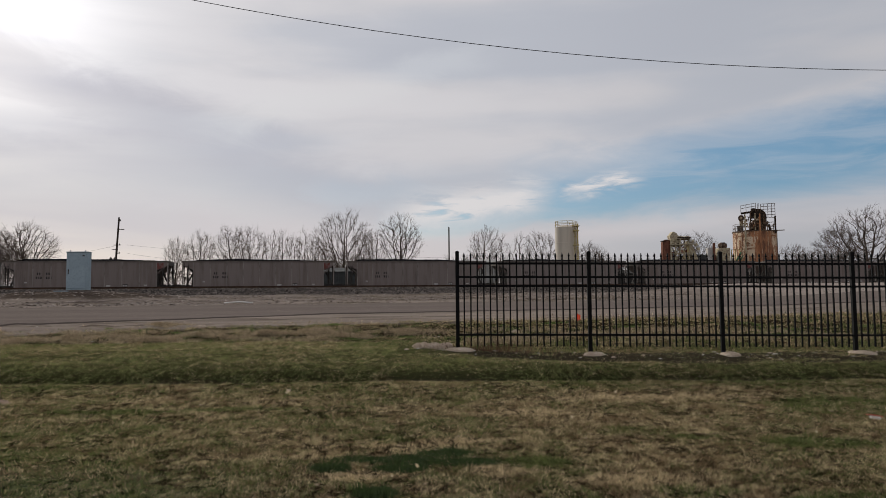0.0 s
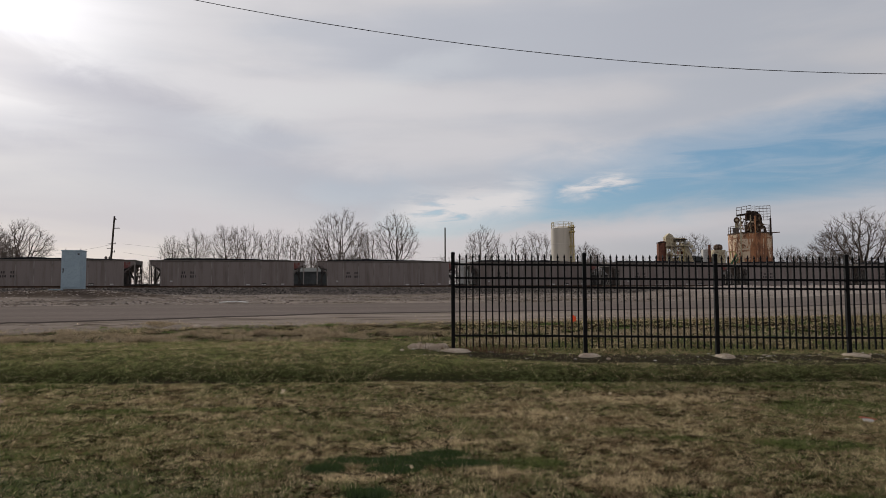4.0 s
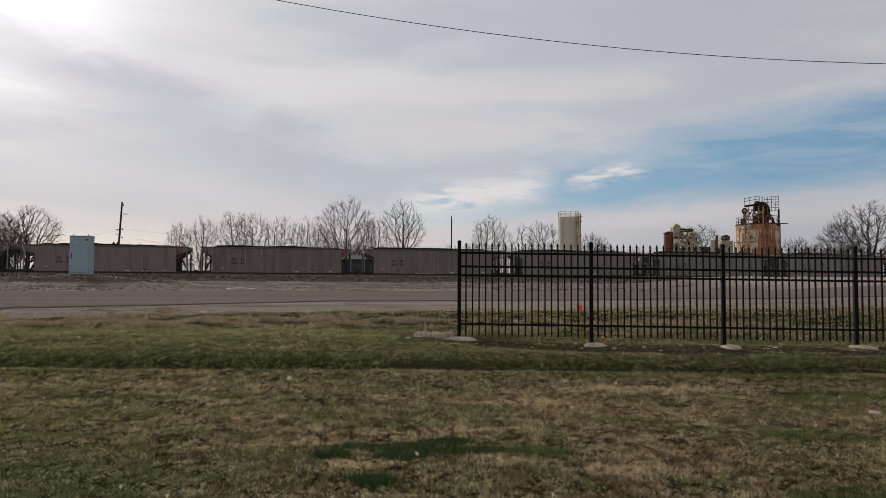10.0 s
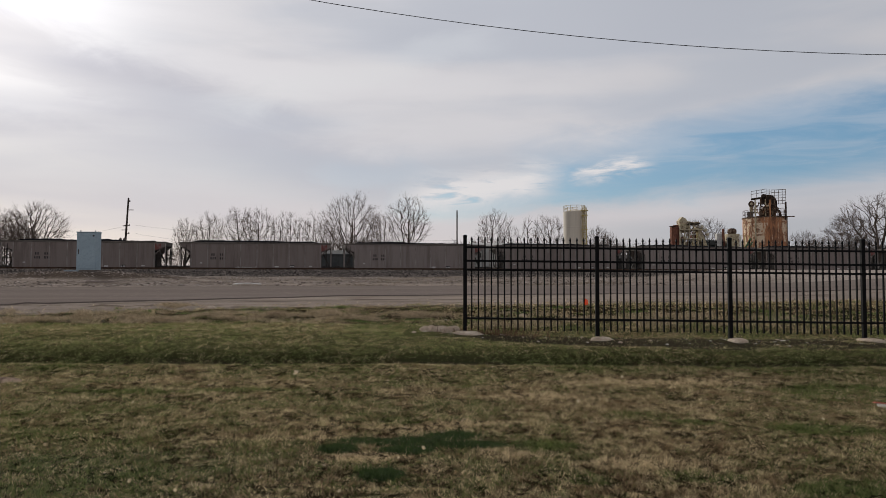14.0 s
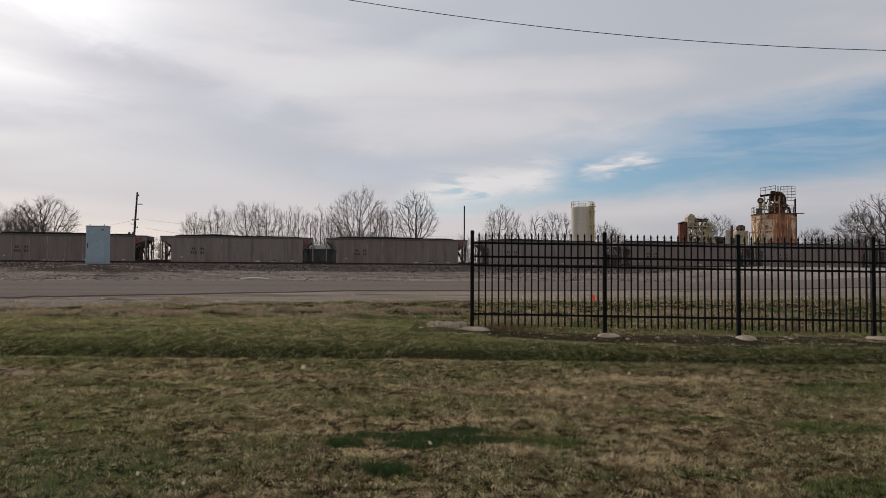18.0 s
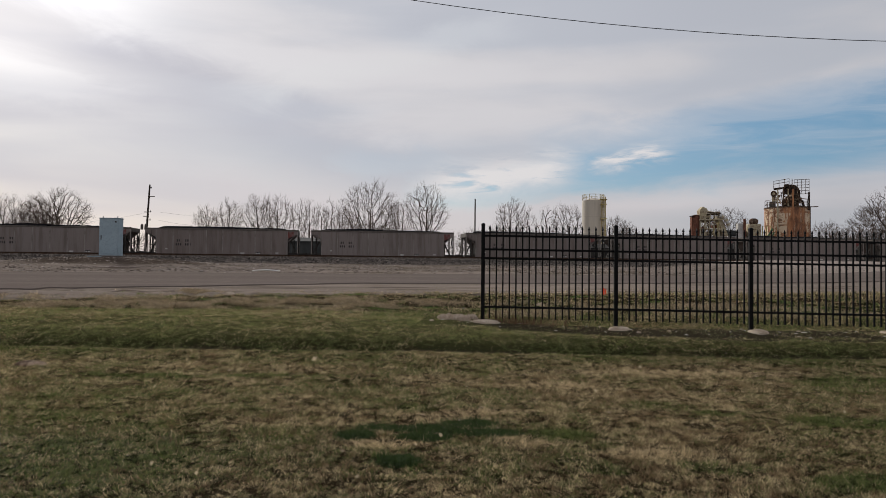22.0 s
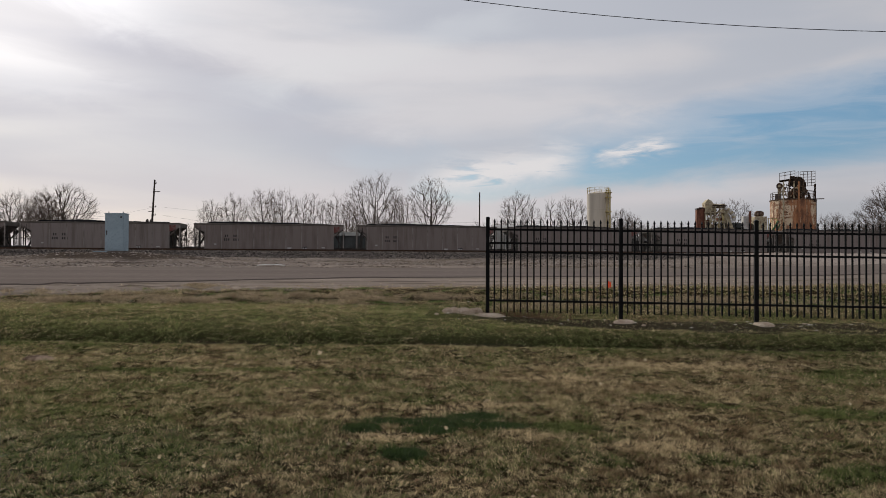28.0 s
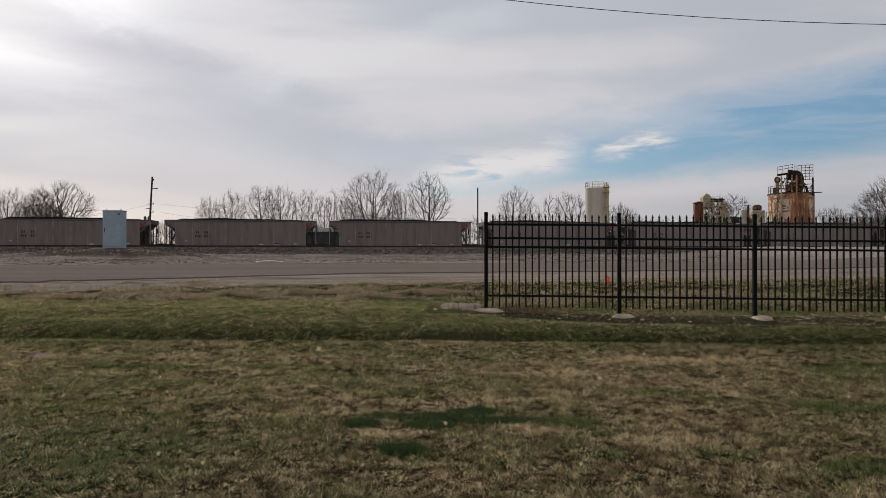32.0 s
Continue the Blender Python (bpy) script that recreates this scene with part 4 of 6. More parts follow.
def make_litter():
    rng = np.random.default_rng(21)
    y = np.sqrt(rng.uniform(3.2 ** 2, 13 ** 2, 420))
    chips("fallen_leaves", "scattered dry leaf scraps on the lawn", "leaves", np.column_stack([rng.uniform(-0.7, 0.7, 420) * y, y]), (0.008, 0.026), LEAF, 22, 0.5)
    chips("pale_litter", "pale chips and stones along the fence", "stones",
          np.concatenate([np.column_stack([rng.uniform(-0.5, 10, 60), rng.uniform(11.9, 13.0, 60)]), np.column_stack([rng.uniform(-14, 10, 40), rng.uniform(13.5, 22, 40)])]), (0.015, 0.05), PALE_CHIP, 23, 0.4)
    ss, nn = rng.uniform(-50, 45, 15000), rng.uniform(40, 61, 15000)
    chips("verge_stones", "loose stones on the gravel verge", "stones", [tuple(at(s, n))[:2] for s, n in zip(ss, nn)], (0.03, 0.07), VERGE_STONE, 24, 0.5)
    chips("earth_clods", "dark clods of earth and dead weeds along the track side", "soil", strewn(rng, 2600, -52, 24, 41.0, 58.5, 1.5, 0.5), (0.05, 0.14), CLOD, 26, 0.55)
    chips("pale_rubble", "pale rubble and broken stone along the track side", "stones", strewn(rng, 3200, -52, 26, 41.5, 59.0, 1.6, 0.5), (0.04, 0.12), PALE_RUBBLE, 27, 0.5)
    ss = rng.uniform(-58, 36, 12000)
    nn = np.concatenate([rng.uniform(59.3, 65.2, 9500), rng.uniform(65.2, 68.5, 2500)])
    chips("ballast", "dark crushed-stone ballast under the track", "ballast", [tuple(at(s, n))[:2] for s, n in zip(ss, nn)], (0.07, 0.19), BALLAST, 25, 0.8)


LEAVES = ((-2.03, 8.97, 0.050), (-1.97, 4.22, 0.015), (-0.21, 5.08, 0.020), (1.27, 7.0, 0.024), (-0.66, 4.07, 0.014), (2.13, 8.68, 0.022), (-0.37, 4.80, 0.012), (-1.62, 4.05, 0.014), (3.3, 6.2, 0.016), (-3.2, 6.9, 0.016), (0.55, 9.4, 0.018), (5.0, 8.6, 0.018))


def leaf_mesh(seed):
    """A curled five-lobed dry leaf."""
    rng = random.Random(seed)
    bm = bmesh.new()
    k = 20
    top = [bm.verts.new((0, 0, 0.10))]
    ring = []
    for i in range(k):
        a = 6.2832 * i / k
        r = 0.42 + 0.58 * abs(math.cos(a * 2.5)) ** 1.4
        ring.append(bm.verts.new((r * math.cos(a), r * math.sin(a), 0.35 * r * r + 0.12 * math.sin(3 * a + seed) + rng.uniform(-0.04, 0.04))))
    for i in range(k):
        bm.faces.new((top[0], ring[i], ring[(i + 1) % k]))
    bmesh.ops.solidify(bm, geom=bm.faces[:], thickness=0.04)
    return bm


def make_leaves():
    for i, (x, y, r) in enumerate(LEAVES):
        ob = part("dry_leaf", leaf_mesh(i), PALE_LEAF)
        ob.matrix_basis = pose(x, y, ground_z(x, y) + 0.045, 45 + 30 * (i % 2), 12 * (i % 3), 24 * (i % 4) - 36) @ Matrix.Diagonal((r, r, r, 1))
        tagged(ob, "curled pale dry leaf lying on the lawn", "leaf", "fallen leaves")
    ob = part("rotted_log", slab(0.20, 0.10, 0.07, 77), ROTTEN)
    ob.matrix_basis = pose(-5.56, 8.52, ground_z(-5.56, 8.52) - 0.01, 0, 0, 12)
    tagged(ob, "flat brown piece of rotted wood in the grass", "wood")


def make_wrapper():
    """A folded carton of paper, its lid red, lying open in the grass."""
    x, y = 4.30, 6.97
    root = thing("paper_carton", pose(x, y, ground_z(x, y) + 0.010, 0, 0, -14) @ Matrix.Diagonal((0.55, 0.55, 0.6, 1.0)), "flattened white paper carton with a red lid on the lawn", "litter")
    bm = prism([(-0.075, 0.0), (0.065, 0.0), (0.085, 0.035), (0.03, 0.048), (-0.05, 0.044), (-0.085, 0.02)], 1, -0.045, 0.05)
    part("carton_body", bm, WHITE_PLASTIC, root).matrix_basis = pose(0, 0, 0, 12, 4, 0)
    bm = prism([(-0.13, 0.060), (0.02, 0.045), (0.125, 0.030), (0.13, 0.042), (0.03, 0.062), (-0.12, 0.078)], 1, -0.055, 0.06)
    part("carton_lid", bm, CARTON_RED, root, "faded red paper lid").matrix_basis = pose(0, 0.01, 0, -10, 0, 3)


# ---- tracks ----
RAIL_OUTLINE = ((-0.07, 0.0), (0.07, 0.0), (0.07, 0.02), (0.015, 0.035), (0.012, 0.125), (0.036, 0.135), (0.036, 0.17), (-0.036, 0.17), (-0.036, 0.135), (-0.012, 0.125), (-0.015, 0.035), (-0.07, 0.02))


def make_track(name, label, n, z_top, s0, s1, ties):
    root = thing(name, at(0, n, z_top) , label, "railway track", kind="structure")
    root.matrix_basis = Matrix.Translation(at(0, n, z_top)) @ Matrix.Rotation(TURN, 4, "Z")
    for y in (-0.7175, 0.7175):
        part("rail", prism([(y + a, b - 0.17) for a, b in RAIL_OUTLINE], 0, s0, s1), RAIL_STEEL, root)
    tie = mesh_of(boxed(-0.115, 0.115, -1.3, 1.3, -0.34, -0.165, 0.012), "tie")
    tie.materials.append(TIE)
    rng = random.Random(3)
    for i in range(ties):
        s = s0 + 20 + (s1 - s0 - 40) * (i + 0.5) / ties if ties < 200 else -62 + 0.55 * i
        t = link("tie", tie, TIE, root)
        t.matrix_basis = pose(s, rng.uniform(-0.06, 0.06), rng.uniform(-0.015, 0.012), 0, 0, rng.uniform(-1.2, 1.2))


# ---- hopper cars ----
HALF, BODY_HALF, TOP, BOTTOM = 7.45, 6.42, 3.25, 0.62


def make_car():
    car = thing("hopper_car", Matrix.Identity(4), "weathered grey coal hopper car with a heaped load", "rail car", "coal train")
    for y in (-1.5, 1.5):
        s = 1 if y > 0 else -1
        outline = [(-BODY_HALF, BOTTOM), (BODY_HALF, BOTTOM), (BODY_HALF, 2.45), (HALF - 0.06, 2.92), (HALF, 3.08), (HALF, TOP), (-HALF, TOP), (-HALF, 3.08), (-HALF + 0.06, 2.92), (-BODY_HALF, 2.45)]
        part("side_sheet", prism([(a, b) for a, b in outline], 1, y - 0.04, y + 0.04), GREY_PAINT, car)
        part("top_chord", boxed(-HALF - 0.02, HALF + 0.02, y - 0.075, y + 0.075, TOP - 0.03, TOP + 0.11, 0.015), CAR_EDGE, car)
        part("side_sill", boxed(-BODY_HALF, BODY_HALF, y - 0.065, y + 0.065, BOTTOM - 0.02, BOTTOM + 0.14, 0.012), CAR_EDGE, car)
        for i in range(9):
            x = -BODY_HALF + 0.06 + i * (2 * BODY_HALF - 0.12) / 8
            part("side_post", boxed(x - 0.05, x + 0.05, y + s * 0.04 - 0.022, y + s * 0.04 + 0.022, BOTTOM + 0.14, TOP - 0.03, 0.01), SEAM_PAINT, car)
        for x in (-HALF + 0.05, HALF - 0.05):
            part("corner_post", boxed(x - 0.05, x + 0.05, y - 0.05, y + 0.05, 0.95, TOP - 0.1, 0.01), SEAM_PAINT, car)
        for x in (-BODY_HALF - 0.52, BODY_HALF + 0.52):
            part("brace_post", boxed(x - 0.045, x + 0.045, y - 0.045, y + 0.045, 0.95, 2.62, 0.01), CAR_DARK, car)
        # ladder at one end of each side
        lx = s * (HALF - 0.42)
        bm = bmesh.new()
        for dx in (-0.2, 0.2):
            rod(bm, (lx + dx, y + s * 0.09, 0.85), (lx + dx, y + s * 0.09, 3.1), 0.018, sides=5)
        for k in range(6):
            rod(bm, (lx - 0.2, y + s * 0.09, 0.95 + 0.37 * k), (lx + 0.2, y + s * 0.09, 0.95 + 0.37 * k), 0.014, sides=5)
        part("ladder", bm, CAR_DARK, car)
        # stencilled marks: two rows of bars, as on the cars
        for row, (z, cols) in enumerate(((1.98, (-4.37, -4.17, -3.55, -3.35)), (1.60, (-4.45, -4.25, -4.05, -3.55, -3.35, -3.15)))):
            for a in cols:
                b = a if y < 0 else -a
                part("stencil_bar", boxed(b - 0.058, b + 0.058, y + s * 0.041, y + s * 0.047, z + 0.02, z + 0.25), INK, car)
        for x0, x1, z0, z1, m in ((1.75, 2.15, 0.86, 0.98, WHITE_MARK), (5.2, 5.5, 0.92, 1.02, WHITE_MARK), (-5.5, -5.28, 1.22, 1.32, WHITE_MARK)):
            part("stencil_patch", boxed(x0, x1, y + s * 0.041, y + s * 0.046, z0, z1), m, car)
        part("placard", boxed(3.25, 3.72, y + s * 0.041, y + s * 0.048, 0.84, 1.06), INK, car)
        for a in (3.28, 3.52):
            part("placard_mark", boxed(a, a + 0.16, y + s * 0.048, y + s * 0.052, 0.87, 0.97), WHITE_MARK, car)
        part("red_end_patch", prism([(BODY_HALF - 0.05, 2.46), (BODY_HALF + 0.05, 2.5), (HALF - 0.45, 2.72), (HALF - 0.45, 3.16), (BODY_HALF - 0.05, 3.16)], 1, y + s * 0.041, y + s * 0.047), RED_PAINT, car, "faded red paint patch")
    for e in (-1, 1):
        # sloping end sheet, end wall and platform
        part("slope_sheet", prism([(e * (HALF - 0.05), TOP - 0.2), (e * (HALF - 0.05), TOP - 0.32), (e * (BODY_HALF - 1.5), 0.8), (e * (BODY_HALF - 1.6), 0.86)], 1, -1.46, 1.46), GREY_PAINT, car)
        part("end_top", boxed(min(e * HALF, e * (HALF - 0.08)), max(e * HALF, e * (HALF - 0.08)), -1.5, 1.5, TOP - 0.34, TOP + 0.1, 0.01), CAR_EDGE, car)
        # dark plate standing in for shade inside the end recess, near side only
        part("inner_bulkhead", boxed(e * BODY_HALF - 0.03, e * BODY_HALF + 0.03, -1.46, -0.55, 0.95, 2.42), CAR_DARK, car)
        part("end_sill", boxed(min(e * (HALF + 0.05), e * (BODY_HALF - 0.2)), max(e * (HALF + 0.05), e * (BODY_HALF - 0.2)), -1.35, 1.35, 0.78, 0.98, 0.02), CAR_DARK, car)
        part("centre_brace", prism([(e * (HALF - 0.1), 0.98), (e * (HALF - 0.25), 0.98), (e * (BODY_HALF + 0.1), 2.3), (e * (BODY_HALF + 0.25), 2.3)], 1, -0.1, 0.1), CAR_DARK, car)
        for y in (-0.95, 0.95):
            part("end_post", boxed(e * (HALF - 0.09) - 0.04, e * (HALF - 0.09) + 0.04, y - 0.04, y + 0.04, 0.98, TOP - 0.34), CAR_DARK, car)
        part("end_rail", boxed(e * HALF - 0.025, e * HALF + 0.025, -1.5, 1.5, 1.72, 1.78), CAR_DARK, car)
        bm = boxed(min(e * (HALF + 0.05), e * (HALF + 0.66)), max(e * (HALF + 0.05), e * (HALF + 0.66)), -0.09, 0.09, 0.78, 0.98, 0.02)
        box(bm, e * (HALF + 0.56) - 0.13, e * (HALF + 0.56) + 0.13, -0.14, 0.14, 0.72, 1.04, 0.03)
        part("coupler", bm, CAR_DARK, car)
        bm = bmesh.new()
        rod(bm, (e * (HALF + 0.1), 0.42, 0.85), (e * (HALF + 0.42), 0.34, 0.48), 0.03, sides=6)
        rod(bm, (e * (HALF + 0.42), 0.34, 0.48), (e * (HALF + 0.7), 0.26, 0.75), 0.03, sides=6)
        part("brake_hose", bm, CAR_DARK, car)
        truck = part("truck", boxed(e * 6.1 - 0.25, e * 6.1 + 0.25, -1.1, 1.1, 0.45, 0.75, 0.03), CAR_DARK, car)
        for y in (-1.0, 1.0):
            part("side_frame", prism([(e * 6.1 - 1.1, 0.38), (e * 6.1 - 0.4, 0.22), (e * 6.1 + 0.4, 0.22), (e * 6.1 + 1.1, 0.38), (e * 6.1 + 1.1, 0.58), (e * 6.1 + 0.5, 0.8), (e * 6.1 - 0.5, 0.8), (e * 6.1 - 1.1, 0.58)], 1, y - 0.07, y + 0.07), CAR_DARK, truck)
        for x in (e * 6.1 - 0.89, e * 6.1 + 0.89):
            bm = rodded((x, -0.72, 0.46), (x, 0.72, 0.46), 0.08, sides=8)
            for y in (-0.72, 0.72):
                rod(bm, (x, y - 0.06, 0.46), (x, y + 0.06, 0.46), 0.46, 0.46, 20)
            part("wheel_set", bm, CAR_DARK, truck)
    part("brake_wheel", lathe([(0.02, 0), (0.26, 0.0), (0.28, 0.03), (0.26, 0.05), (0.02, 0.05)], 14), CAR_DARK, car).matrix_basis = pose(HALF + 0.06, 0.55, 2.3, 0, 90, 0)
    for x in (-4.2, -1.4, 1.4, 4.2):
        part("hopper_chute", prism([(x - 1.2, 0.7), (x - 0.35, 0.22), (x + 0.35, 0.22), (x + 1.2, 0.7)], 1, -1.1, 1.1), CAR_DARK, car)
    return car


def coal_mesh(seed):
    """A heap of coal with an uneven crest, lower at the ends."""
    verts, faces = [], []
    nx, ny = 56, 9
    for i in range(nx + 1):
        u = -1 + 2 * i / nx
        x = u * (HALF - 0.12)
        for j in range(ny + 1):
            v = -1 + 2 * j / ny
            ends = min(1.0, max(0.0, (0.985 - abs(u)) / (0.16 if u < 0 else 0.17)))
            ends = ends * ends * (3 - 2 * ends)
            h = -0.42 + ends * (0.52 + 0.26 * (1 - abs(v) ** 1.7)) - 0.12 * max(0.0, u) * ends
            h += noise.noise((x * 0.35 + seed * 9.1, v * 0.7, seed * 3.3)) * 0.10 * ends + noise.noise((x * 2.2, v * 3.0, seed)) * 0.05
            verts.append((x, v * 1.44, TOP + h))
    k = ny + 1
    for i in range(nx):
        for j in range(ny):
            faces.append((i * k + j, (i + 1) * k + j, (i + 1) * k + j + 1, i * k + j + 1))
    return raw_mesh("coal_load", verts, faces)


CAR_PITCH, SPEED, FIRST = 16.2, 4.706, -5.12
CARS = []


def make_train():
    first = make_car()
    loads = [coal_mesh(i) for i in range(5)]
    for me in loads:
        me.materials.append(COAL)
    for i in range(20):
        k = i - 4
        car = first if i == 0 else copy_thing(first, Matrix.Identity(4))
        CARS.append((car, FIRST + CAR_PITCH * k))
    for i, (car, s) in enumerate(CARS):
        link("coal_load", loads[(i * 2 + i // 5) % 5], COAL, car)
    painted = CARS[8][0]
    for k in range(11):
        x0, z0 = -2.15 + 0.22 * k, 0.72 + 0.05 * math.sin(k * 2.3)
        x1, z1 = x0 + 0.20 + 0.06 * math.sin(k * 1.7), z0 + 0.17 + 0.09 * math.sin(k * 3.1)
        part("paint_scrawl", prism([(x0, z0), (x1 - 0.04, z0 + 0.05), (x1, z1 - 0.08), (x0 + 0.06, z1)], 1, -1.548, -1.541), WHITE_MARK, painted, "pale sprayed mark")


def motions():
    turn = Matrix.Rotation(TURN, 4, "Z")
    times = [0.0, 0.1, 0.5] + [float(t) for t in range(1, 32)] + [31.5, 31.9, 32.0]
    for car, s in CARS:
        walk(car, [(t, Matrix.Translation(at(s - SPEED * t, TRAIN_N, RAIL_Z)) @ turn) for t in times])


# ---- fence ----
POSTS = [(0.24 + 2.425 * k, z) for k, z in enumerate((0.0, -0.022, -0.05, -0.075, -0.09, -0.10))]
BASES = (0.30, 0.235, 0.215, 0.215, 0.21, 0.20)


def make_fence():
    root = thing("picket_fence", (0, FENCE_Y, 0), "black metal picket fence with spear tops", "fence")
    top = EYE + 0.775
    cap = mesh_of(lathe([(0.050, -0.03), (0.052, 0.0), (0.04, 0.014), (0.016, 0.022)], 4), "cap")
    cap.transform(Matrix.Rotation(radians(45), 4, "Z"))
    for (x, dz), base in zip(POSTS, BASES):
        post = part("post", boxed(x - 0.034, x + 0.034, -0.034, 0.034, base - 0.25, top + dz, 0.004), BLACK_STEEL, root)
        link("post_cap", cap, BLACK_STEEL, post).matrix_basis = Matrix.Translation((x, 0, top + dz))
    picket = mesh_of(boxed(-0.0127, 0.0127, -0.0127, 0.0127, EYE - 0.955, EYE + 0.665), "picket")
    tip = bmesh.new()
    ring = [(0.015, 0.0), (0.015, 0.012), (0.010, 0.02), (0.022, 0.045), (0.002, 0.105)]
    tip = mesh_of(lathe(ring, 8), "finial")
    for (xa, za), (xb, zb) in zip(POSTS, POSTS[1:]):
        for z in (0.565, 0.315, 0.150, -0.742):
            bm = boxed(xa + 0.034, xb - 0.034, -0.019, 0.019, EYE + z - 0.019, EYE + z + 0.019, 0.003)
            for v in bm.verts:
                v.co.z += za + (zb - za) * (v.co.x - xa) / (xb - xa)
            part("fence_rail", bm, BLACK_STEEL, root)
        for i in range(1, 20):
            f = i / 20
            p = link("picket", picket, BLACK_STEEL, root)
            p.matrix_basis = pose(xa + (xb - xa) * f, 0, za + (zb - za) * f, 0, 0.12 * math.sin(i * 7.0), 0)
            link("finial", tip, BLACK_STEEL, p).matrix_basis = Matrix.Translation((0, 0, EYE + 0.662))


def slab(rx, ry, h, seed):
    """A worn lump of concrete, domed and rough all over."""
    bm = bmesh.new()
    rng = random.Random(seed)
    k = 22
    prof = [rng.uniform(0.84, 1.10) for _ in range(k)]
    prof = [(prof[i - 1] + prof[i] * 2 + prof[(i + 1) % k]) / 4 + rng.uniform(-0.04, 0.04) for i in range(k)]
    rings = []
    for f, z in ((1.05, -0.25), (1.0, 0.10), (0.93, 0.42), (0.78, 0.68), (0.55, 0.88), (0.28, 0.98)):
        rings.append([bm.verts.new((rx * f * prof[i] * math.cos(6.2832 * i / k), ry * f * prof[i] * math.sin(6.2832 * i / k),
                                    h * (z + (rng.uniform(-0.14, 0.14) if z > 0.2 else 0)))) for i in range(k)])
    for a, b in zip(rings, rings[1:]):
        for i in range(k):
            bm.faces.new((a[i], a[(i + 1) % k], b[(i + 1) % k], b[i]))
    bm.faces.new(rings[-1])
    return bm


def make_footings():
    for i, (x, _) in enumerate(POSTS):
        ob = part("concrete_footing", slab(0.27, 0.17, 0.062, i), CONCRETE)
        ob.matrix_basis = pose(x + (0.02, 0.04, 0.08, 0.05, 0, 0)[i], FENCE_Y - 0.09, ground_z(x, FENCE_Y - 0.09) - 0.012, 0, 0, i * 40)
        tagged(ob, "rough tan concrete footing round a fence post", "footing", "fence footings")
    for i, (x, y, rx, ry) in enumerate(((-0.22, 12.86, 0.19, 0.10), (0.02, 12.98, 0.20, 0.10), (-0.40, 13.0, 0.14, 0.09), (-0.10, 12.66, 0.11, 0.07), (-0.50, 12.80, 0.09, 0.06))):
        ob = part("flagstone", slab(rx, ry, 0.085, 30 + i), CONCRETE)
        ob.matrix_basis = pose(x, y, ground_z(x, y) + 0.012, 5 * (-1) ** i, -4 + 3 * i, i * 50)
        tagged(ob, "broken tan lump of concrete beside the fence end", "stone", "loose slabs")
    # loose crumbs of the broken pour and the small things lying by the fence
    rng = random.Random(91)
    for i in range(16):
        x, y, r = (rng.uniform(-0.8, 0.5), rng.uniform(12.35, 13.2), rng.uniform(0.025, 0.055)) if i < 9 else (rng.uniform(0.8, 9.0), rng.uniform(12.2, 12.9), rng.uniform(0.025, 0.05))
        ob = part("concrete_lump", slab(r, r * 0.7, r * 0.7, 60 + i), CONCRETE)
        ob.matrix_basis = pose(x, y, ground_z(x, y) - 0.004, 0, 0, 47 * i)
        tagged(ob, "small tan crumb of concrete on bare soil", "stone", "concrete crumbs")
    for i, (x, y, r) in enumerate(((-7.0, 19.8, 0.16), (-11.2, 9.9, 0.14), (-2.1, 9.3, 0.035), (1.8, 17.6, 0.14))):
        ob = part("stone", slab(r, r * 0.8, r * 0.55, 50 + i), CONCRETE)
        ob.matrix_basis = pose(x, y, ground_z(x, y), 0, 0, 30 * i)
        tagged(ob, "pale weathered stone lying in the grass", "stone", "loose stones")


def make_marker():
    y = 22.3
    x = 0.1945 * y
    z = ground_z(x, y)
    root = thing("marker_flag", (x, y, z), "small orange utility marker flag on a wire", "flag")
    part("wire", rodded((0, 0, -0.1), (0.0, 0, 0.27), 0.004, sides=6), PALE_METAL, root)
    bm = bmesh.new()
    k = 5
    pts = []
    for i in range(k):
        u = i / (k - 1)
        for h in (0.03 + 0.03 * u, 0.26 - 0.05 * u):
            pts.append(bm.verts.new((-0.055 + 0.11 * u, 0.012 * math.sin(u * 5), h)))
    for i in range(k - 1):
        bm.faces.new((pts[2 * i], pts[2 * i + 2], pts[2 * i + 3], pts[2 * i + 1]))
    bmesh.ops.solidify(bm, geom=bm.faces[:], thickness=0.004)
    part("flag_sheet", bm, ORANGE, root)


def make_pipe():
    bm = bmesh.new()
    pts = [(-0.85 + 1.7 * i / 8, 0.10 * math.sin(i * 0.4), 0.04 + 0.06 * math.sin(math.pi * i / 8)) for i in range(9)]
    for a, b in zip(pts, pts[1:]):
        rod(bm, a, b, 0.03, sides=8)
    x, y = -0.30 * 42.0, 42.0
    ob = part("plastic_pipe", bm, WHITE_PLASTIC)
    ob.matrix_basis = pose(x, y, ground_z(x, y), 0, 0, 8)
    tagged(ob, "curved length of white plastic pipe on the gravel", "pipe")


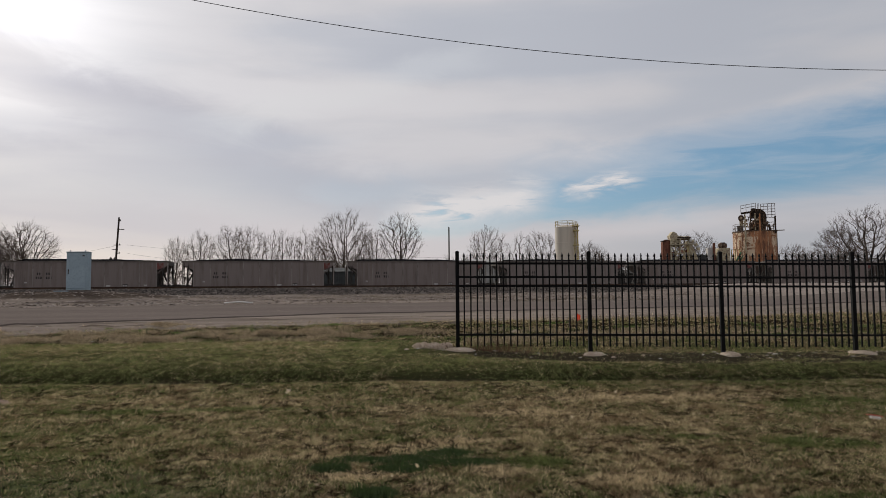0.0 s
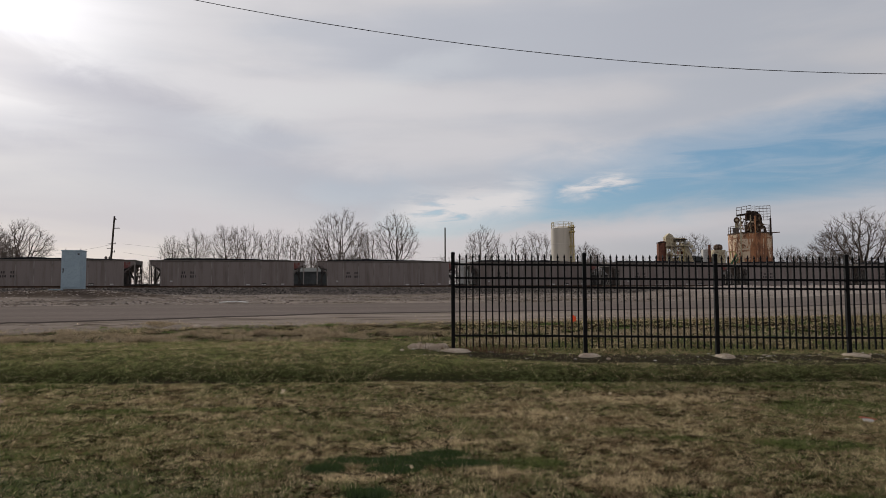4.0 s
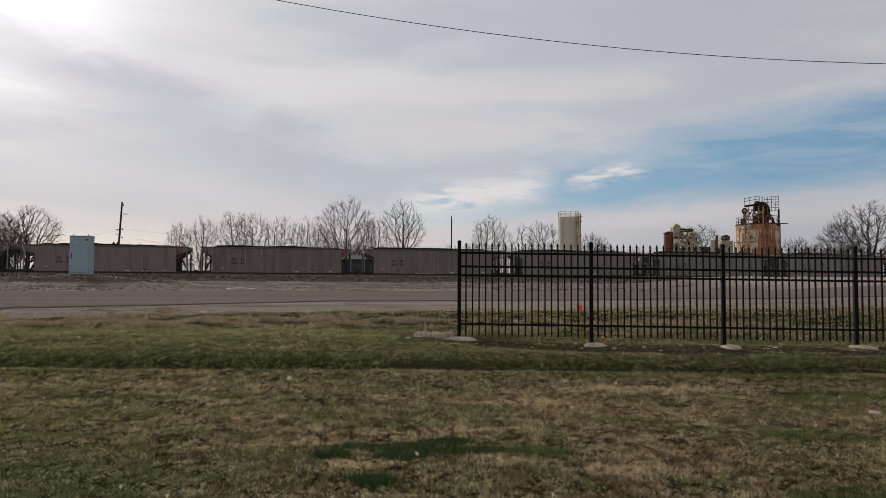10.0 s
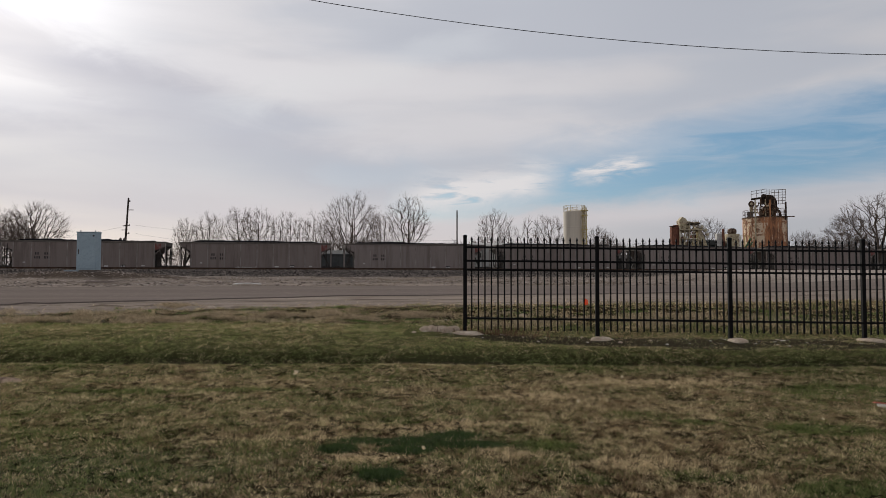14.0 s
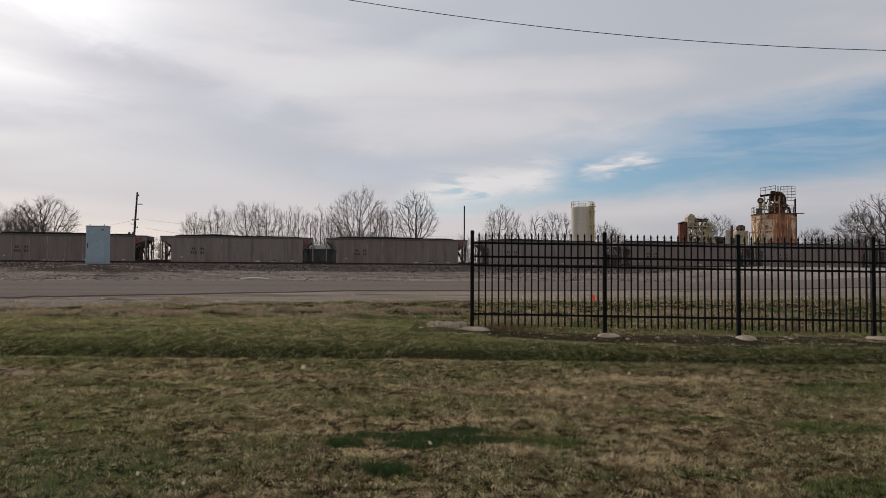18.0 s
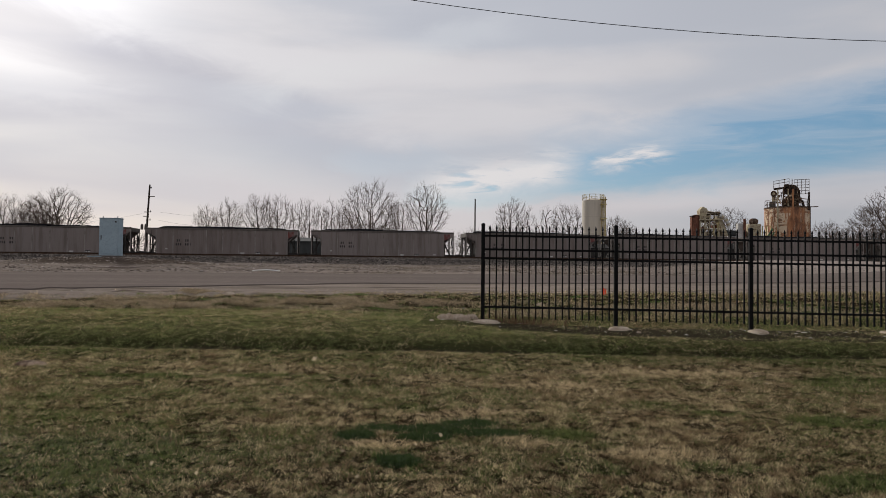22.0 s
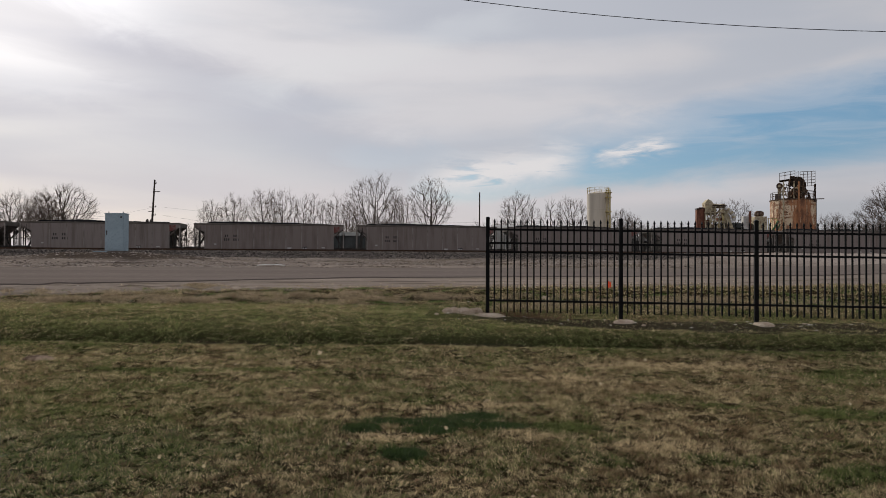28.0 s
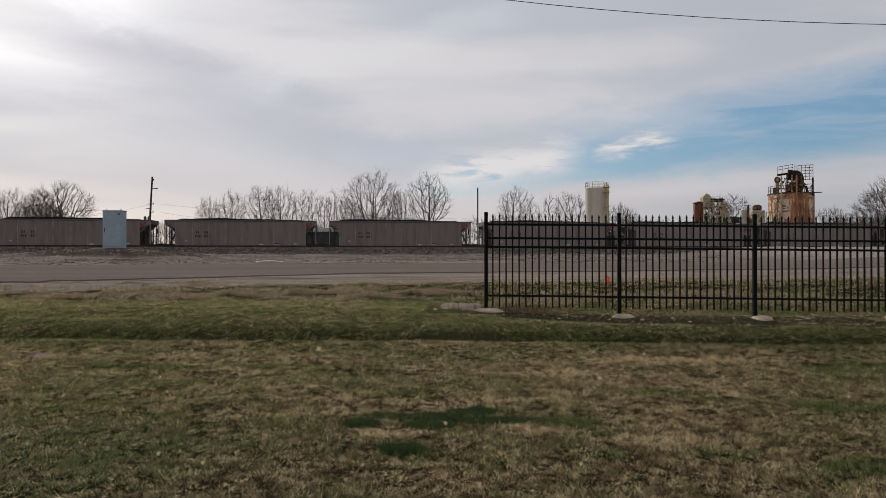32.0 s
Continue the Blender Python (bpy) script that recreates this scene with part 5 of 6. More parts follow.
# ---- signal cabinet ----
def make_cabinet():
    Y = 50.0
    xl, xr = -0.5517 * Y, -0.5232 * Y
    z0 = EYE + 0.0108 * Y
    h = 0.0567 * Y
    wd = xr - xl
    root = thing("signal_cabinet", pose((xl + xr) / 2, Y, z0, 0, 0, 4), "tall pale blue-grey steel trackside equipment cabinet", "cabinet")
    part("body", boxed(-wd / 2, wd / 2, 0.0, 0.8, -0.05, h - 0.07, 0.015), CABINET, root)
    part("roof_cap", boxed(-wd / 2 - 0.03, wd / 2 + 0.03, -0.04, 0.84, h - 0.07, h, 0.015), CABINET, root)
    door = part("door", boxed(-wd / 2 + 0.05, wd / 2 - 0.05, -0.035, 0.0, 0.14, h - 0.12, 0.012), CABINET, root)
    part("handle", boxed(-wd / 2 + 0.14, -wd / 2 + 0.20, -0.075, -0.035, h * 0.42, h * 0.54, 0.01), CAR_DARK, door, "dark latch handle")
    part("vent", boxed(wd / 2 - 0.28, wd / 2 - 0.14, -0.05, -0.035, h - 0.36, h - 0.24, 0.005), CAR_DARK, door, "small dark vent")
    for x in (-wd / 2 + 0.18, wd / 2 - 0.18):
        part("lifting_lug", boxed(x - 0.03, x + 0.03, 0.2, 0.26, h, h + 0.12, 0.01), PALE_METAL, root)
    part("pad_edge", boxed(-wd / 2 - 0.72, -wd / 2 + 0.35, -0.34, 0.3, -0.09, -0.02, 0.01), CABINET, root, "pale steel lip of the base")
    part("skid_base", boxed(-wd / 2 - 0.6, wd / 2 + 0.1, -0.3, 1.1, -0.5, 0.02, 0.02), TIE, root)


# ---- poles and wires ----
def make_poles():
    Y = 112.0
    tx, bx = -0.4767 * Y, -0.4830 * Y
    zt = EYE + 0.1172 * Y
    root = thing("utility_pole", (bx, Y, 1.1), "leaning dark wooden utility pole with old crossarm stubs", "utility pole")
    top = Vector((tx - bx, 0, zt - 1.1))
    unit = top / (zt - 1.1)
    low = -(zt - 1.1) * 0.0
    part("shaft", rodded((unit * low)[:], top[:], 0.20, 0.13, 10), POLE_WOOD, root)
    part("crossarm", boxed(-0.15, 1.0, -0.06, 0.06, -0.06, 0.06, 0.01), POLE_WOOD, root).matrix_basis = Matrix.Translation(unit * (EYE + 0.0995 * Y - 1.1))
    for f, a, b in ((0.112, 0.1, 0.35), (0.0765, -0.6, 0.55), (0.0700, -0.75, 0.2), (0.0645, -0.2, 0.55)):
        arm = part("bracket", boxed(a, b, -0.05, 0.05, -0.05, 0.05, 0.01), POLE_WOOD, root)
        arm.matrix_basis = Matrix.Translation(unit * (EYE + f * Y - 1.1))
        part("insulator", lathe([(0.05, 0), (0.09, 0.04), (0.06, 0.1), (0.08, 0.15), (0.03, 0.2)], 8), CAR_DARK, arm).matrix_basis = Matrix.Translation((b - 0.1, 0, 0.05))
    for dx in (-0.4, 0.25):
        tank = part("transformer", lathe([(0.2, 0), (0.22, 0.04), (0.22, 0.75), (0.16, 0.82), (0.05, 0.95)], 12), CAR_EDGE, root)
        tank.matrix_basis = Matrix.Translation((dx + 0.05, -0.3, EYE + 0.0500 * Y - 1.1))
    Y = 108.0
    root = thing("steel_mast", (0.0072 * Y, Y, 1.1), "thin dark bare mast behind the train", "mast")
    part("shaft", rodded((0, 0, 0), (0, 0, EYE + 0.0985 * Y - 1.1), 0.12, 0.10, 8), POLE_WOOD, root)
    # cables strung between far poles
    for i, (a, b, za, zb) in enumerate((((-52.0), (-30.0), 0.0645, 0.0560), ((-53.4), (-80.0), 0.0765, 0.0600), ((-52.0), (0.0072 * 108), 0.0765, 0.050))):
        wire("far_cable", (a, 112, EYE + za * 112), (b, 108 if b > 0 else 118, EYE + zb * 118), 0.9, 0.011, "thin dark cable running from a utility pole")


def wire(name, a, b, sag, r, label):
    """A hanging cable as a thin tube."""
    a, b = Vector(a), Vector(b)
    k, sides = 48, 6
    mid = a.lerp(b, 0.5)
    verts, faces = [], []
    d = (b - a).normalized()
    u = d.cross(Vector((0, 0, 1))).normalized()
    v = u.cross(d)
    for i in range(k + 1):
        t = i / k
        c = a.lerp(b, t) - Vector((0, 0, sag * 4 * t * (1 - t))) - mid
        for j in range(sides):
            q = 2 * math.pi * j / sides
            verts.append(c + u * (r * math.cos(q)) + v * (r * math.sin(q)))
    for i in range(k):
        for j in range(sides):
            faces.append((i * sides + j, i * sides + (j + 1) % sides, (i + 1) * sides + (j + 1) % sides, (i + 1) * sides + j))
    ob = link(name, raw_mesh(name, [tuple(p) for p in verts], faces), WIRE)
    ob.location = mid
    return tagged(ob, label, "cable")


def make_overhead():
    """The street cable, hung between two poles beyond either side of the view."""
    Y = 18.0
    rise = lambda u: EYE + Y * (0.0909 * u * u - 0.1396 * u + 0.3789)
    ua, ub = -1.3, 2.1
    wire("overhead_cable", (ua * Y, Y, rise(ua)), (ub * Y, Y, rise(ub)), 0.0909 * Y * ((ub - ua) / 2) ** 2, 0.009, "thin black overhead cable sagging across the sky")
    for u in (ua, ub):
        x = u * Y
        root = thing("street_pole", (x, Y + 0.13, ground_z(x, Y)), "round wooden pole that carries the overhead cable", "utility pole", "street poles")
        part("shaft", rodded((0, 0, -0.5), (0, 0, rise(u) + 0.6 - ground_z(x, Y)), 0.16, 0.12, 10), POLE_WOOD, root)


# ---- silo and plant ----
def railing(parent, radius, z, height, count, mat, a0=0.0, a1=6.2832, name="railing"):
    """Posts and two hoops round a platform."""
    for i in range(count):
        a = a0 + (a1 - a0) * i / (count if a1 - a0 > 6.2 else count - 1)
        part("rail_post", rodded((radius * math.cos(a), radius * math.sin(a), z), (radius * math.cos(a), radius * math.sin(a), z + height), 0.04, sides=5), mat, parent)
    for h in (0.5, 1.0):
        bm = bmesh.new()
        k = 24
        for i in range(k):
            p, q = a0 + (a1 - a0) * i / k, a0 + (a1 - a0) * (i + 1) / k
            rod(bm, (radius * math.cos(p), radius * math.sin(p), z + height * h), (radius * math.cos(q), radius * math.sin(q), z + height * h), 0.035, sides=5)
        part("hoop", bm, mat, parent)


def make_silo():
    Y = 128.0
    x, r = 0.1783 * Y, 0.0157 * Y
    zt = EYE + 0.0962 * Y
    root = thing("silo", (x, Y, 1.0), "tall cream steel silo with a railed top and ladder", "silo")
    h = zt - 1.0
    low = 6.0
    part("shell", lathe([(r, low), (r, h * 0.52), (r * 1.012, h * 0.525), (r, h * 0.53), (r, h * 0.76), (r * 1.012, h * 0.765), (r, h * 0.77), (r, h), (r * 0.2, h + 0.5)], 40), SILO, root, smooth=False)
    part("outlet_cone", lathe([(0.3, low - 2.6), (0.34, low - 2.3), (r * 0.97, low)], 32), CAR_EDGE, root)
    part("skirt_ring", lathe([(r * 0.94, low - 0.3), (r * 1.03, low - 0.3), (r * 1.03, low + 0.12), (r * 0.94, low + 0.12)], 40), SILO, root)
    for a in (-125, -15, 55, 165):
        c = (r * 0.86 * math.cos(radians(a)), r * 0.86 * math.sin(radians(a)), 0)
        part("skirt_leg", boxed(-0.42, 0.42, -0.10, 0.10, 0, low, 0.02), WHITE_SHEET, root, "whitish steel leg").matrix_basis = pose(c[0], c[1], 0, 0, 0, 10 if a == -125 else a + 90)
    for a, b in ((-125, -15), (-15, 55), (55, 165), (165, 235)):
        p, q = [(r * 0.8 * math.cos(radians(v)), r * 0.8 * math.sin(radians(v))) for v in (a, b)]
        part("leg_brace", rodded((*p, 1.2), (*q, low - 0.5), 0.09, sides=6), CAR_DARK, root)
        part("leg_brace", rodded((*q, 1.2), (*p, low - 0.5), 0.09, sides=6), CAR_DARK, root)
    part("outlet_valve", lathe([(0.35, low - 4.4), (0.6, low - 4.1), (0.75, low - 3.4), (0.6, low - 2.8), (0.3, low - 2.55)], 14), CAR_DARK, root)
    railing(root, r * 0.98, h, 1.1, 12, YELLOW_STEEL)
    part("top_platform", boxed(r * 0.45, r * 1.12, -r * 0.9, -r * 0.1, h + 0.1, h + 0.2), YELLOW_STEEL, root)
    # caged ladder on the side toward the right
    lad = part("ladder", boxed(0.0, 0.04, 0, 0.04, 0, h + 1.0), YELLOW_STEEL, root)
    lad.matrix_basis = Matrix.Translation((r * 0.62, -r * 0.92, 0))
    part("ladder_stile", boxed(0.5, 0.56, 0, 0.06, 0, h + 1.0), YELLOW_STEEL, lad)
    for i in range(int(h / 0.4)):
        part("rung", rodded((0, 0.02, 0.3 + 0.4 * i), (0.52, 0.02, 0.3 + 0.4 * i), 0.025, sides=5), YELLOW_STEEL, lad)
    for i in range(int(h / 1.1)):
        bm = bmesh.new()
        for j in range(8):
            p, q = math.pi + math.pi * j / 8, math.pi + math.pi * (j + 1) / 8
            rod(bm, (0.27 + 0.42 * math.cos(p), 0.42 * math.sin(p), 2.0 + 1.1 * i), (0.27 + 0.42 * math.cos(q), 0.42 * math.sin(q), 2.0 + 1.1 * i), 0.03, sides=5)
        part("cage_hoop", bm, YELLOW_STEEL, lad)
    for j in range(4):
        p = math.pi + math.pi * (j + 0.5) / 4
        part("cage_bar", rodded((0.27 + 0.42 * math.cos(p), 0.42 * math.sin(p), 2.0), (0.27 + 0.42 * math.cos(p), 0.42 * math.sin(p), h + 0.8), 0.03, sides=5), YELLOW_STEEL, lad)
    for zz in (0.45, 0.72, 0.93):
        part("landing", boxed(r * 0.5, r * 1.02, -r * 1.12, -r * 0.7, h * zz, h * zz + 0.18), YELLOW_STEEL, root)
    part("vertical_pipe", rodded((r * 0.98, -r * 0.55, 0.5), (r * 0.98, -r * 0.55, h + 0.6), 0.12, sides=10), YELLOW_STEEL, root)


def make_tower():
    Y = 112.0
    k = Y
    cx = 0.4540 * k
    r = 0.0320 * k
    root = thing("rusty_storage_tower", (cx, Y, 1.0), "rust-streaked steel storage tank with machinery on top", "tank")
    root.matrix_basis = pose(cx, Y, 1.0, 0, 0, -24.4) @ Matrix.Diagonal((0.92, 0.92, 1.0, 1.0))
    h = EYE + 0.0872 * k - 1.0
    part("shell", lathe([(r, 0), (r, h * 0.45), (r * 1.008, h * 0.455), (r, h * 0.46), (r, h * 0.75), (r * 1.008, h * 0.755), (r, h * 0.76), (r, h), (r * 0.97, h + 0.05)], 48), RUST, root)
    for i in range(5):
        a = math.pi + math.pi * (i + 0.5) / 5
        part("seam_strip", boxed(-0.05, 0.05, -0.03, 0.03, 0, h), RUST, root).matrix_basis = pose(r * math.cos(a), r * math.sin(a), 0, 0, 0, math.degrees(a) + 90)
    part("rim", lathe([(r * 1.0, h - 0.12), (r * 1.03, h - 0.12), (r * 1.03, h + 0.06), (r * 1.0, h + 0.06)], 48), DARK_RUST, root)
    railing(root, r * 0.97, h, 1.2, 14, DARK_RUST)
    rng = random.Random(8)
    part("roof_plate", lathe([(r * 0.98, h + 0.02), (r * 0.5, h + 0.22), (0.3, h + 0.3)], 32), DARK_RUST, root)
    # crusher head: a dark domed hood, its feed plate, a fan, motors and framing
    arc = [(0.65 + 1.35 * math.cos(radians(a)), 2.15 + 1.45 * math.sin(radians(a))) for a in range(-35, 181, 18)]
    part("hood", prism(arc, 1, -1.3, 1.0), SOOT, root, "sooty domed steel hood").matrix_basis = Matrix.Translation((0, 0, h))
    for y in (-1.34, 1.0):
        part("hood_rim", prism([(0.65 + q * math.cos(radians(a)), 2.15 + (q + 0.1) * math.sin(radians(a))) for q, span in ((1.42, range(-35, 181, 18)), (1.30, range(181, -36, -18))) for a in span], 1, y - 0.04, y + 0.04), SOOT, root).matrix_basis = Matrix.Translation((0, 0, h))
    part("hood_cap", lathe([(0.42, -0.2), (0.42, 0.15), (0.3, 0.28)], 14), SOOT, root).matrix_basis = pose(-0.05, -0.6, h + 3.55)
    part("feed_plate", boxed(-1.15, 1.1, -1.7, 0.6, -0.06, 0.06, 0.01), SOOT, root).matrix_basis = pose(-0.95, 0, h + 3.20, 0, -6, 0)
    part("fan_casing", lathe([(0.2, -0.35), (0.50, -0.35), (0.50, 0.35), (0.2, 0.35)], 18), DARK_RUST, root).matrix_basis = pose(-2.05, -1.2, h + 2.25, 90, 0, 0)
    part("fan_hub", lathe([(0.22, -0.06), (0.22, 0.06)], 12), CREAM_STEEL, root).matrix_basis = pose(-2.05, -1.6, h + 2.25, 90, 0, 0)
    part("fan_duct", boxed(-2.35, -1.75, -1.5, -0.9, h + 0.3, h + 1.85, 0.05), CREAM_STEEL, root)
    part("motor_box", boxed(-2.75, -1.75, -2.0, -1.1, h + 0.1, h + 1.0, 0.05), CAR_EDGE, root)
    part("gear_box", boxed(-0.75, 0.05, -1.75, -0.7, h + 0.25, h + 1.25, 0.06), DARK_RUST, root)
    part("rotor_housing", lathe([(0.4, -0.7), (0.95, -0.6), (0.95, 0.6), (0.4, 0.7)], 16), DARK_RUST, root).matrix_basis = pose(0.55, -0.7, h + 1.15, 90, 0, 12)
    part("side_duct", rodded((1.3, -1.4, h + 0.1), (2.2, -1.0, h + 1.5), 0.28, 0.22, 10), DARK_RUST, root)
    part("drop_pipe", rodded((2.55, -1.5, h + 0.1), (2.35, -1.3, h + 1.1), 0.22, 0.16, 10), SOOT, root)
    for i in range(14):
        bx, bz, sz = rng.uniform(-1.6, 1.9), h + rng.uniform(0.15, 2.3), rng.uniform(0.12, 0.30)
        part("bracket_box", boxed(bx - sz, bx + sz, -1.85, -1.85 + sz, bz, bz + sz * rng.uniform(0.6, 1.6), 0.03), (DARK_RUST, CREAM_STEEL, RUST, SOOT)[i % 4], root)
    for x, z0, top, m in ((-1.42, -7.5, 2.75, CREAM_STEEL), (0.92, -7.5, 2.65, RUST), (-0.55, 0.0, 3.1, DARK_RUST), (0.2, 0.0, 2.9, CREAM_STEEL), (1.75, 0.0, 2.0, DARK_RUST)):
        out = -math.sqrt(max(0.1, r * r - x * x)) - 0.12 if z0 < 0 else -1.95
        part("frame_column", boxed(x - 0.11, x + 0.11, out - 0.09, out + 0.09, h + z0, h + top), m, root)
    for i in range(24):
        a = (rng.uniform(-1.7, 1.6), rng.uniform(-2.1, -1.0), h + rng.uniform(0.1, 1.2))
        b = (a[0] + rng.uniform(-0.9, 0.9), a[1] + rng.uniform(-0.2, 0.2), a[2] + rng.uniform(0.6, 1.5))
        part("strut", rodded(a, b, rng.uniform(0.04, 0.08), sides=6), (DARK_RUST, RUST, CREAM_STEEL)[i % 3], root)
    # railed platforms at two heights
    for x in (-2.05, -1.2, -0.35, 0.35):
        part("rail_post", boxed(x - 0.035, x + 0.035, -1.72, -1.65, h + 3.05, h + 4.28 + 0.13 * (x + 2.05)), DARK_RUST, root)
    for z in (3.75, 4.22):
        bm = boxed(-2.08, 0.38, -1.73, -1.64, h + z, h + z + 0.07)
        for v in bm.verts:
            v.co.z += 0.13 * (v.co.x + 2.05)
        part("guard_rail", bm, DARK_RUST, root)
    for x in (0.65, 0.85):
        part("rail_post", boxed(x - 0.03, x + 0.03, -1.72, -1.66, h + 3.3, h + 4.5), DARK_RUST, root)
    for x in (1.12, 1.65, 2.25, 2.85, 3.38):
        part("rail_post", boxed(x - 0.035, x + 0.035, -2.2, -2.13, h + (0.2 if x > 3 else 2.0), h + 4.32), DARK_RUST, root)
    for z in (2.0, 2.5, 2.95, 3.4, 3.85, 4.26):
        part("guard_rail", boxed(1.10, 3.42, -2.21, -2.12, h + z, h + z + 0.07), DARK_RUST, root)
    for z in (0.7, 1.3):
        part("guard_rail", boxed(1.9, 3.42, -2.21, -2.12, h + z, h + z + 0.06), DARK_RUST, root)
    part("corner_column", boxed(3.22, 3.50, -2.2, -1.9, h - 0.5, h + 2.3, 0.02), SOOT, root)
    part("side_arm", boxed(3.3, 4.75, -2.1, -1.98, h - 0.10, h + 0.04), DARK_RUST, root)
    part("side_ladder", boxed(r - 0.05, r + 0.06, -0.5, -0.4, 0, h), DARK_RUST, root)


def make_plant():
    """Low conveyor plant between the tank and the silo."""
    Y = 110.0

    def px(u):
        return u * Y

    root = thing("conveyor_tower", (px(0.335), Y, 1.0), "cream and rusty conveyor head with a brown drum", "machinery")
    z = lambda v: EYE + v * Y - 1.0
    part("drum", lathe([(0.55, z(0.03)), (0.6, z(0.05)), (0.66, z(0.060)), (0.6, z(0.072)), (0.4, z(0.077))], 16), BROWN_DRUM, root).matrix_basis = Matrix.Translation((px(-0.0095), 0, 0))
    rng = random.Random(4)
    part("head_casing", prism([(px(-0.004), z(0.066)), (px(0.006), z(0.066)), (px(0.008), z(0.078)), (px(0.004), z(0.086)), (px(-0.001), z(0.0885)), (px(-0.006), z(0.083))], 1, -0.5, 0.9), CREAM_STEEL, root)
    part("walkway", boxed(px(-0.007), px(0.027), -1.2, 0.6, z(0.069), z(0.0702)), CREAM_STEEL, root)
    part("lower_walkway", boxed(px(-0.007), px(0.022), -1.1, 0.6, z(0.056), z(0.0570)), CREAM_STEEL, root)
    for u in (-0.006, 0.0005, 0.007, 0.0135, 0.020):
        part("tower_leg", boxed(px(u) - 0.09, px(u) + 0.09, -0.9, -0.72, 0, z(0.076), 0.01), CREAM_STEEL, root)
    for a, b in ((-0.006, 0.0005), (0.0005, 0.007), (0.007, 0.0135), (0.0135, 0.020)):
        part("cross_brace", rodded((px(a), -0.8, z(0.042)), (px(b), -0.8, z(0.0565)), 0.07, sides=6), CREAM_STEEL, root)
        part("cross_brace", rodded((px(b), -0.8, z(0.057)), (px(a), -0.8, z(0.069)), 0.07, sides=6), CREAM_STEEL, root)
        for v in (0.074, 0.078):
            part("walkway_rail", rodded((px(a), -1.15, z(v)), (px(b), -1.15, z(v)), 0.04, sides=5), CREAM_STEEL, root)
        part("rail_post", rodded((px(a), -1.15, z(0.070)), (px(a), -1.15, z(0.078)), 0.04, sides=5), CREAM_STEEL, root)
    part("drum_casing", boxed(px(-0.016), px(-0.004), -0.2, 0.8, z(0.036), z(0.074), 0.06), BROWN_DRUM, root)
    for i in range(12):
        a = (px(rng.uniform(-0.006, 0.024)), rng.uniform(-1.0, -0.4), z(rng.uniform(0.042, 0.068)))
        part("pipe_run", rodded(a, (a[0] + rng.uniform(-0.9, 0.9), a[1], a[2] + rng.uniform(0.3, 1.4)), 0.06, sides=6), (DARK_RUST, CREAM_STEEL)[i % 2], root)
    for i in range(18):
        bx, bz, sz = px(rng.uniform(-0.004, 0.022)), z(rng.uniform(0.044, 0.078)), rng.uniform(0.14, 0.42)
        part("machine_box", boxed(bx - sz, bx + sz, -0.6, 0.3, bz, bz + sz * rng.uniform(0.7, 1.6), 0.03), (DARK_RUST, CREAM_STEEL, BROWN_DRUM)[i % 3], root)
    part("chute", prism([(px(0.018), z(0.073)), (px(0.022), z(0.076)), (px(0.029), z(0.060)), (px(0.034), z(0.046)), (px(0.026), z(0.046)), (px(0.024), z(0.057))], 1, -0.7, 0.5), CREAM_STEEL, root)
    for i in range(7):
        a, b = radians(8 + 12 * i), radians(20 + 12 * i)
        p, q = [(px(0.018) + 1.7 * math.sin(v), z(0.058) + 1.9 * math.cos(v)) for v in (a, b)]
        part("chute_section", rodded((p[0], -0.95, p[1]), (q[0], -0.95, q[1]), 0.30, 0.30, 8), (WHITE_SHEET, CREAM_STEEL)[i % 2], root)
    part("roof_flap", boxed(px(0.006), px(0.0225), -1.3, 0.6, -0.07, 0.07, 0.02), SOOT, root).matrix_basis = pose(0, 0, z(0.0795), 0, 2, 0)
    part("roof_flap", boxed(px(-0.0165), px(-0.004), -0.5, 0.9, z(0.0745), z(0.0757), 0.02), SOOT, root)
    for i in range(9):
        u = rng.uniform(-0.003, 0.018)
        part("lattice_brace", rodded((px(u), -1.0, z(0.040)), (px(u + rng.uniform(-0.005, 0.005)), -1.0, z(0.056 + 0.012 * rng.random())), 0.05, sides=5), (DARK_RUST, CREAM_STEEL, YELLOW_STEEL)[i % 3], root)
    part("hood", boxed(px(0.010), px(0.020), -0.7, 0.6, z(0.0765), z(0.0790), 0.03), DARK_RUST, root)
    part("top_pipe", rodded((px(0.004), -0.2, z(0.082)), (px(0.018), -0.2, z(0.079)), 0.16, sides=8), CREAM_STEEL, root)
    root = thing("conveyor_shed", (px(0.375), Y + 1.5, 1.0), "long dark sloping conveyor roof with pale panels", "shed")
    part("roof", prism([(px(-0.048), z(0.0465)), (px(-0.02), z(0.0555)), (px(0.022), z(0.0545)), (px(0.028), z(0.050)), (px(0.024), z(0.046)), (px(-0.02), z(0.0505)), (px(-0.048), z(0.043))], 1, -1.4, 1.4), SHEET_GREY, root)
    part("wall", boxed(px(-0.045), px(0.03), -1.0, 1.0, 0, z(0.0455)), SHEET_PALE, root)
    root = thing("filter_column", (px(0.394), Y - 1.0, 1.0), "pale vertical pipes and a filter housing with a dark cap", "machinery")
    part("tall_pipe", rodded((px(-0.0035), 0, 0), (px(-0.0035), 0, z(0.071)), 0.2, sides=10), BROWN_DRUM, root)
    part("pale_column", boxed(px(-0.0115), px(-0.002), 0.3, 1.2, 0, z(0.0645), 0.04), WHITE_SHEET, root)
    part("housing", boxed(px(0.003), px(0.019), -0.3, 1.4, 0, z(0.0635), 0.04), CREAM_STEEL, root)
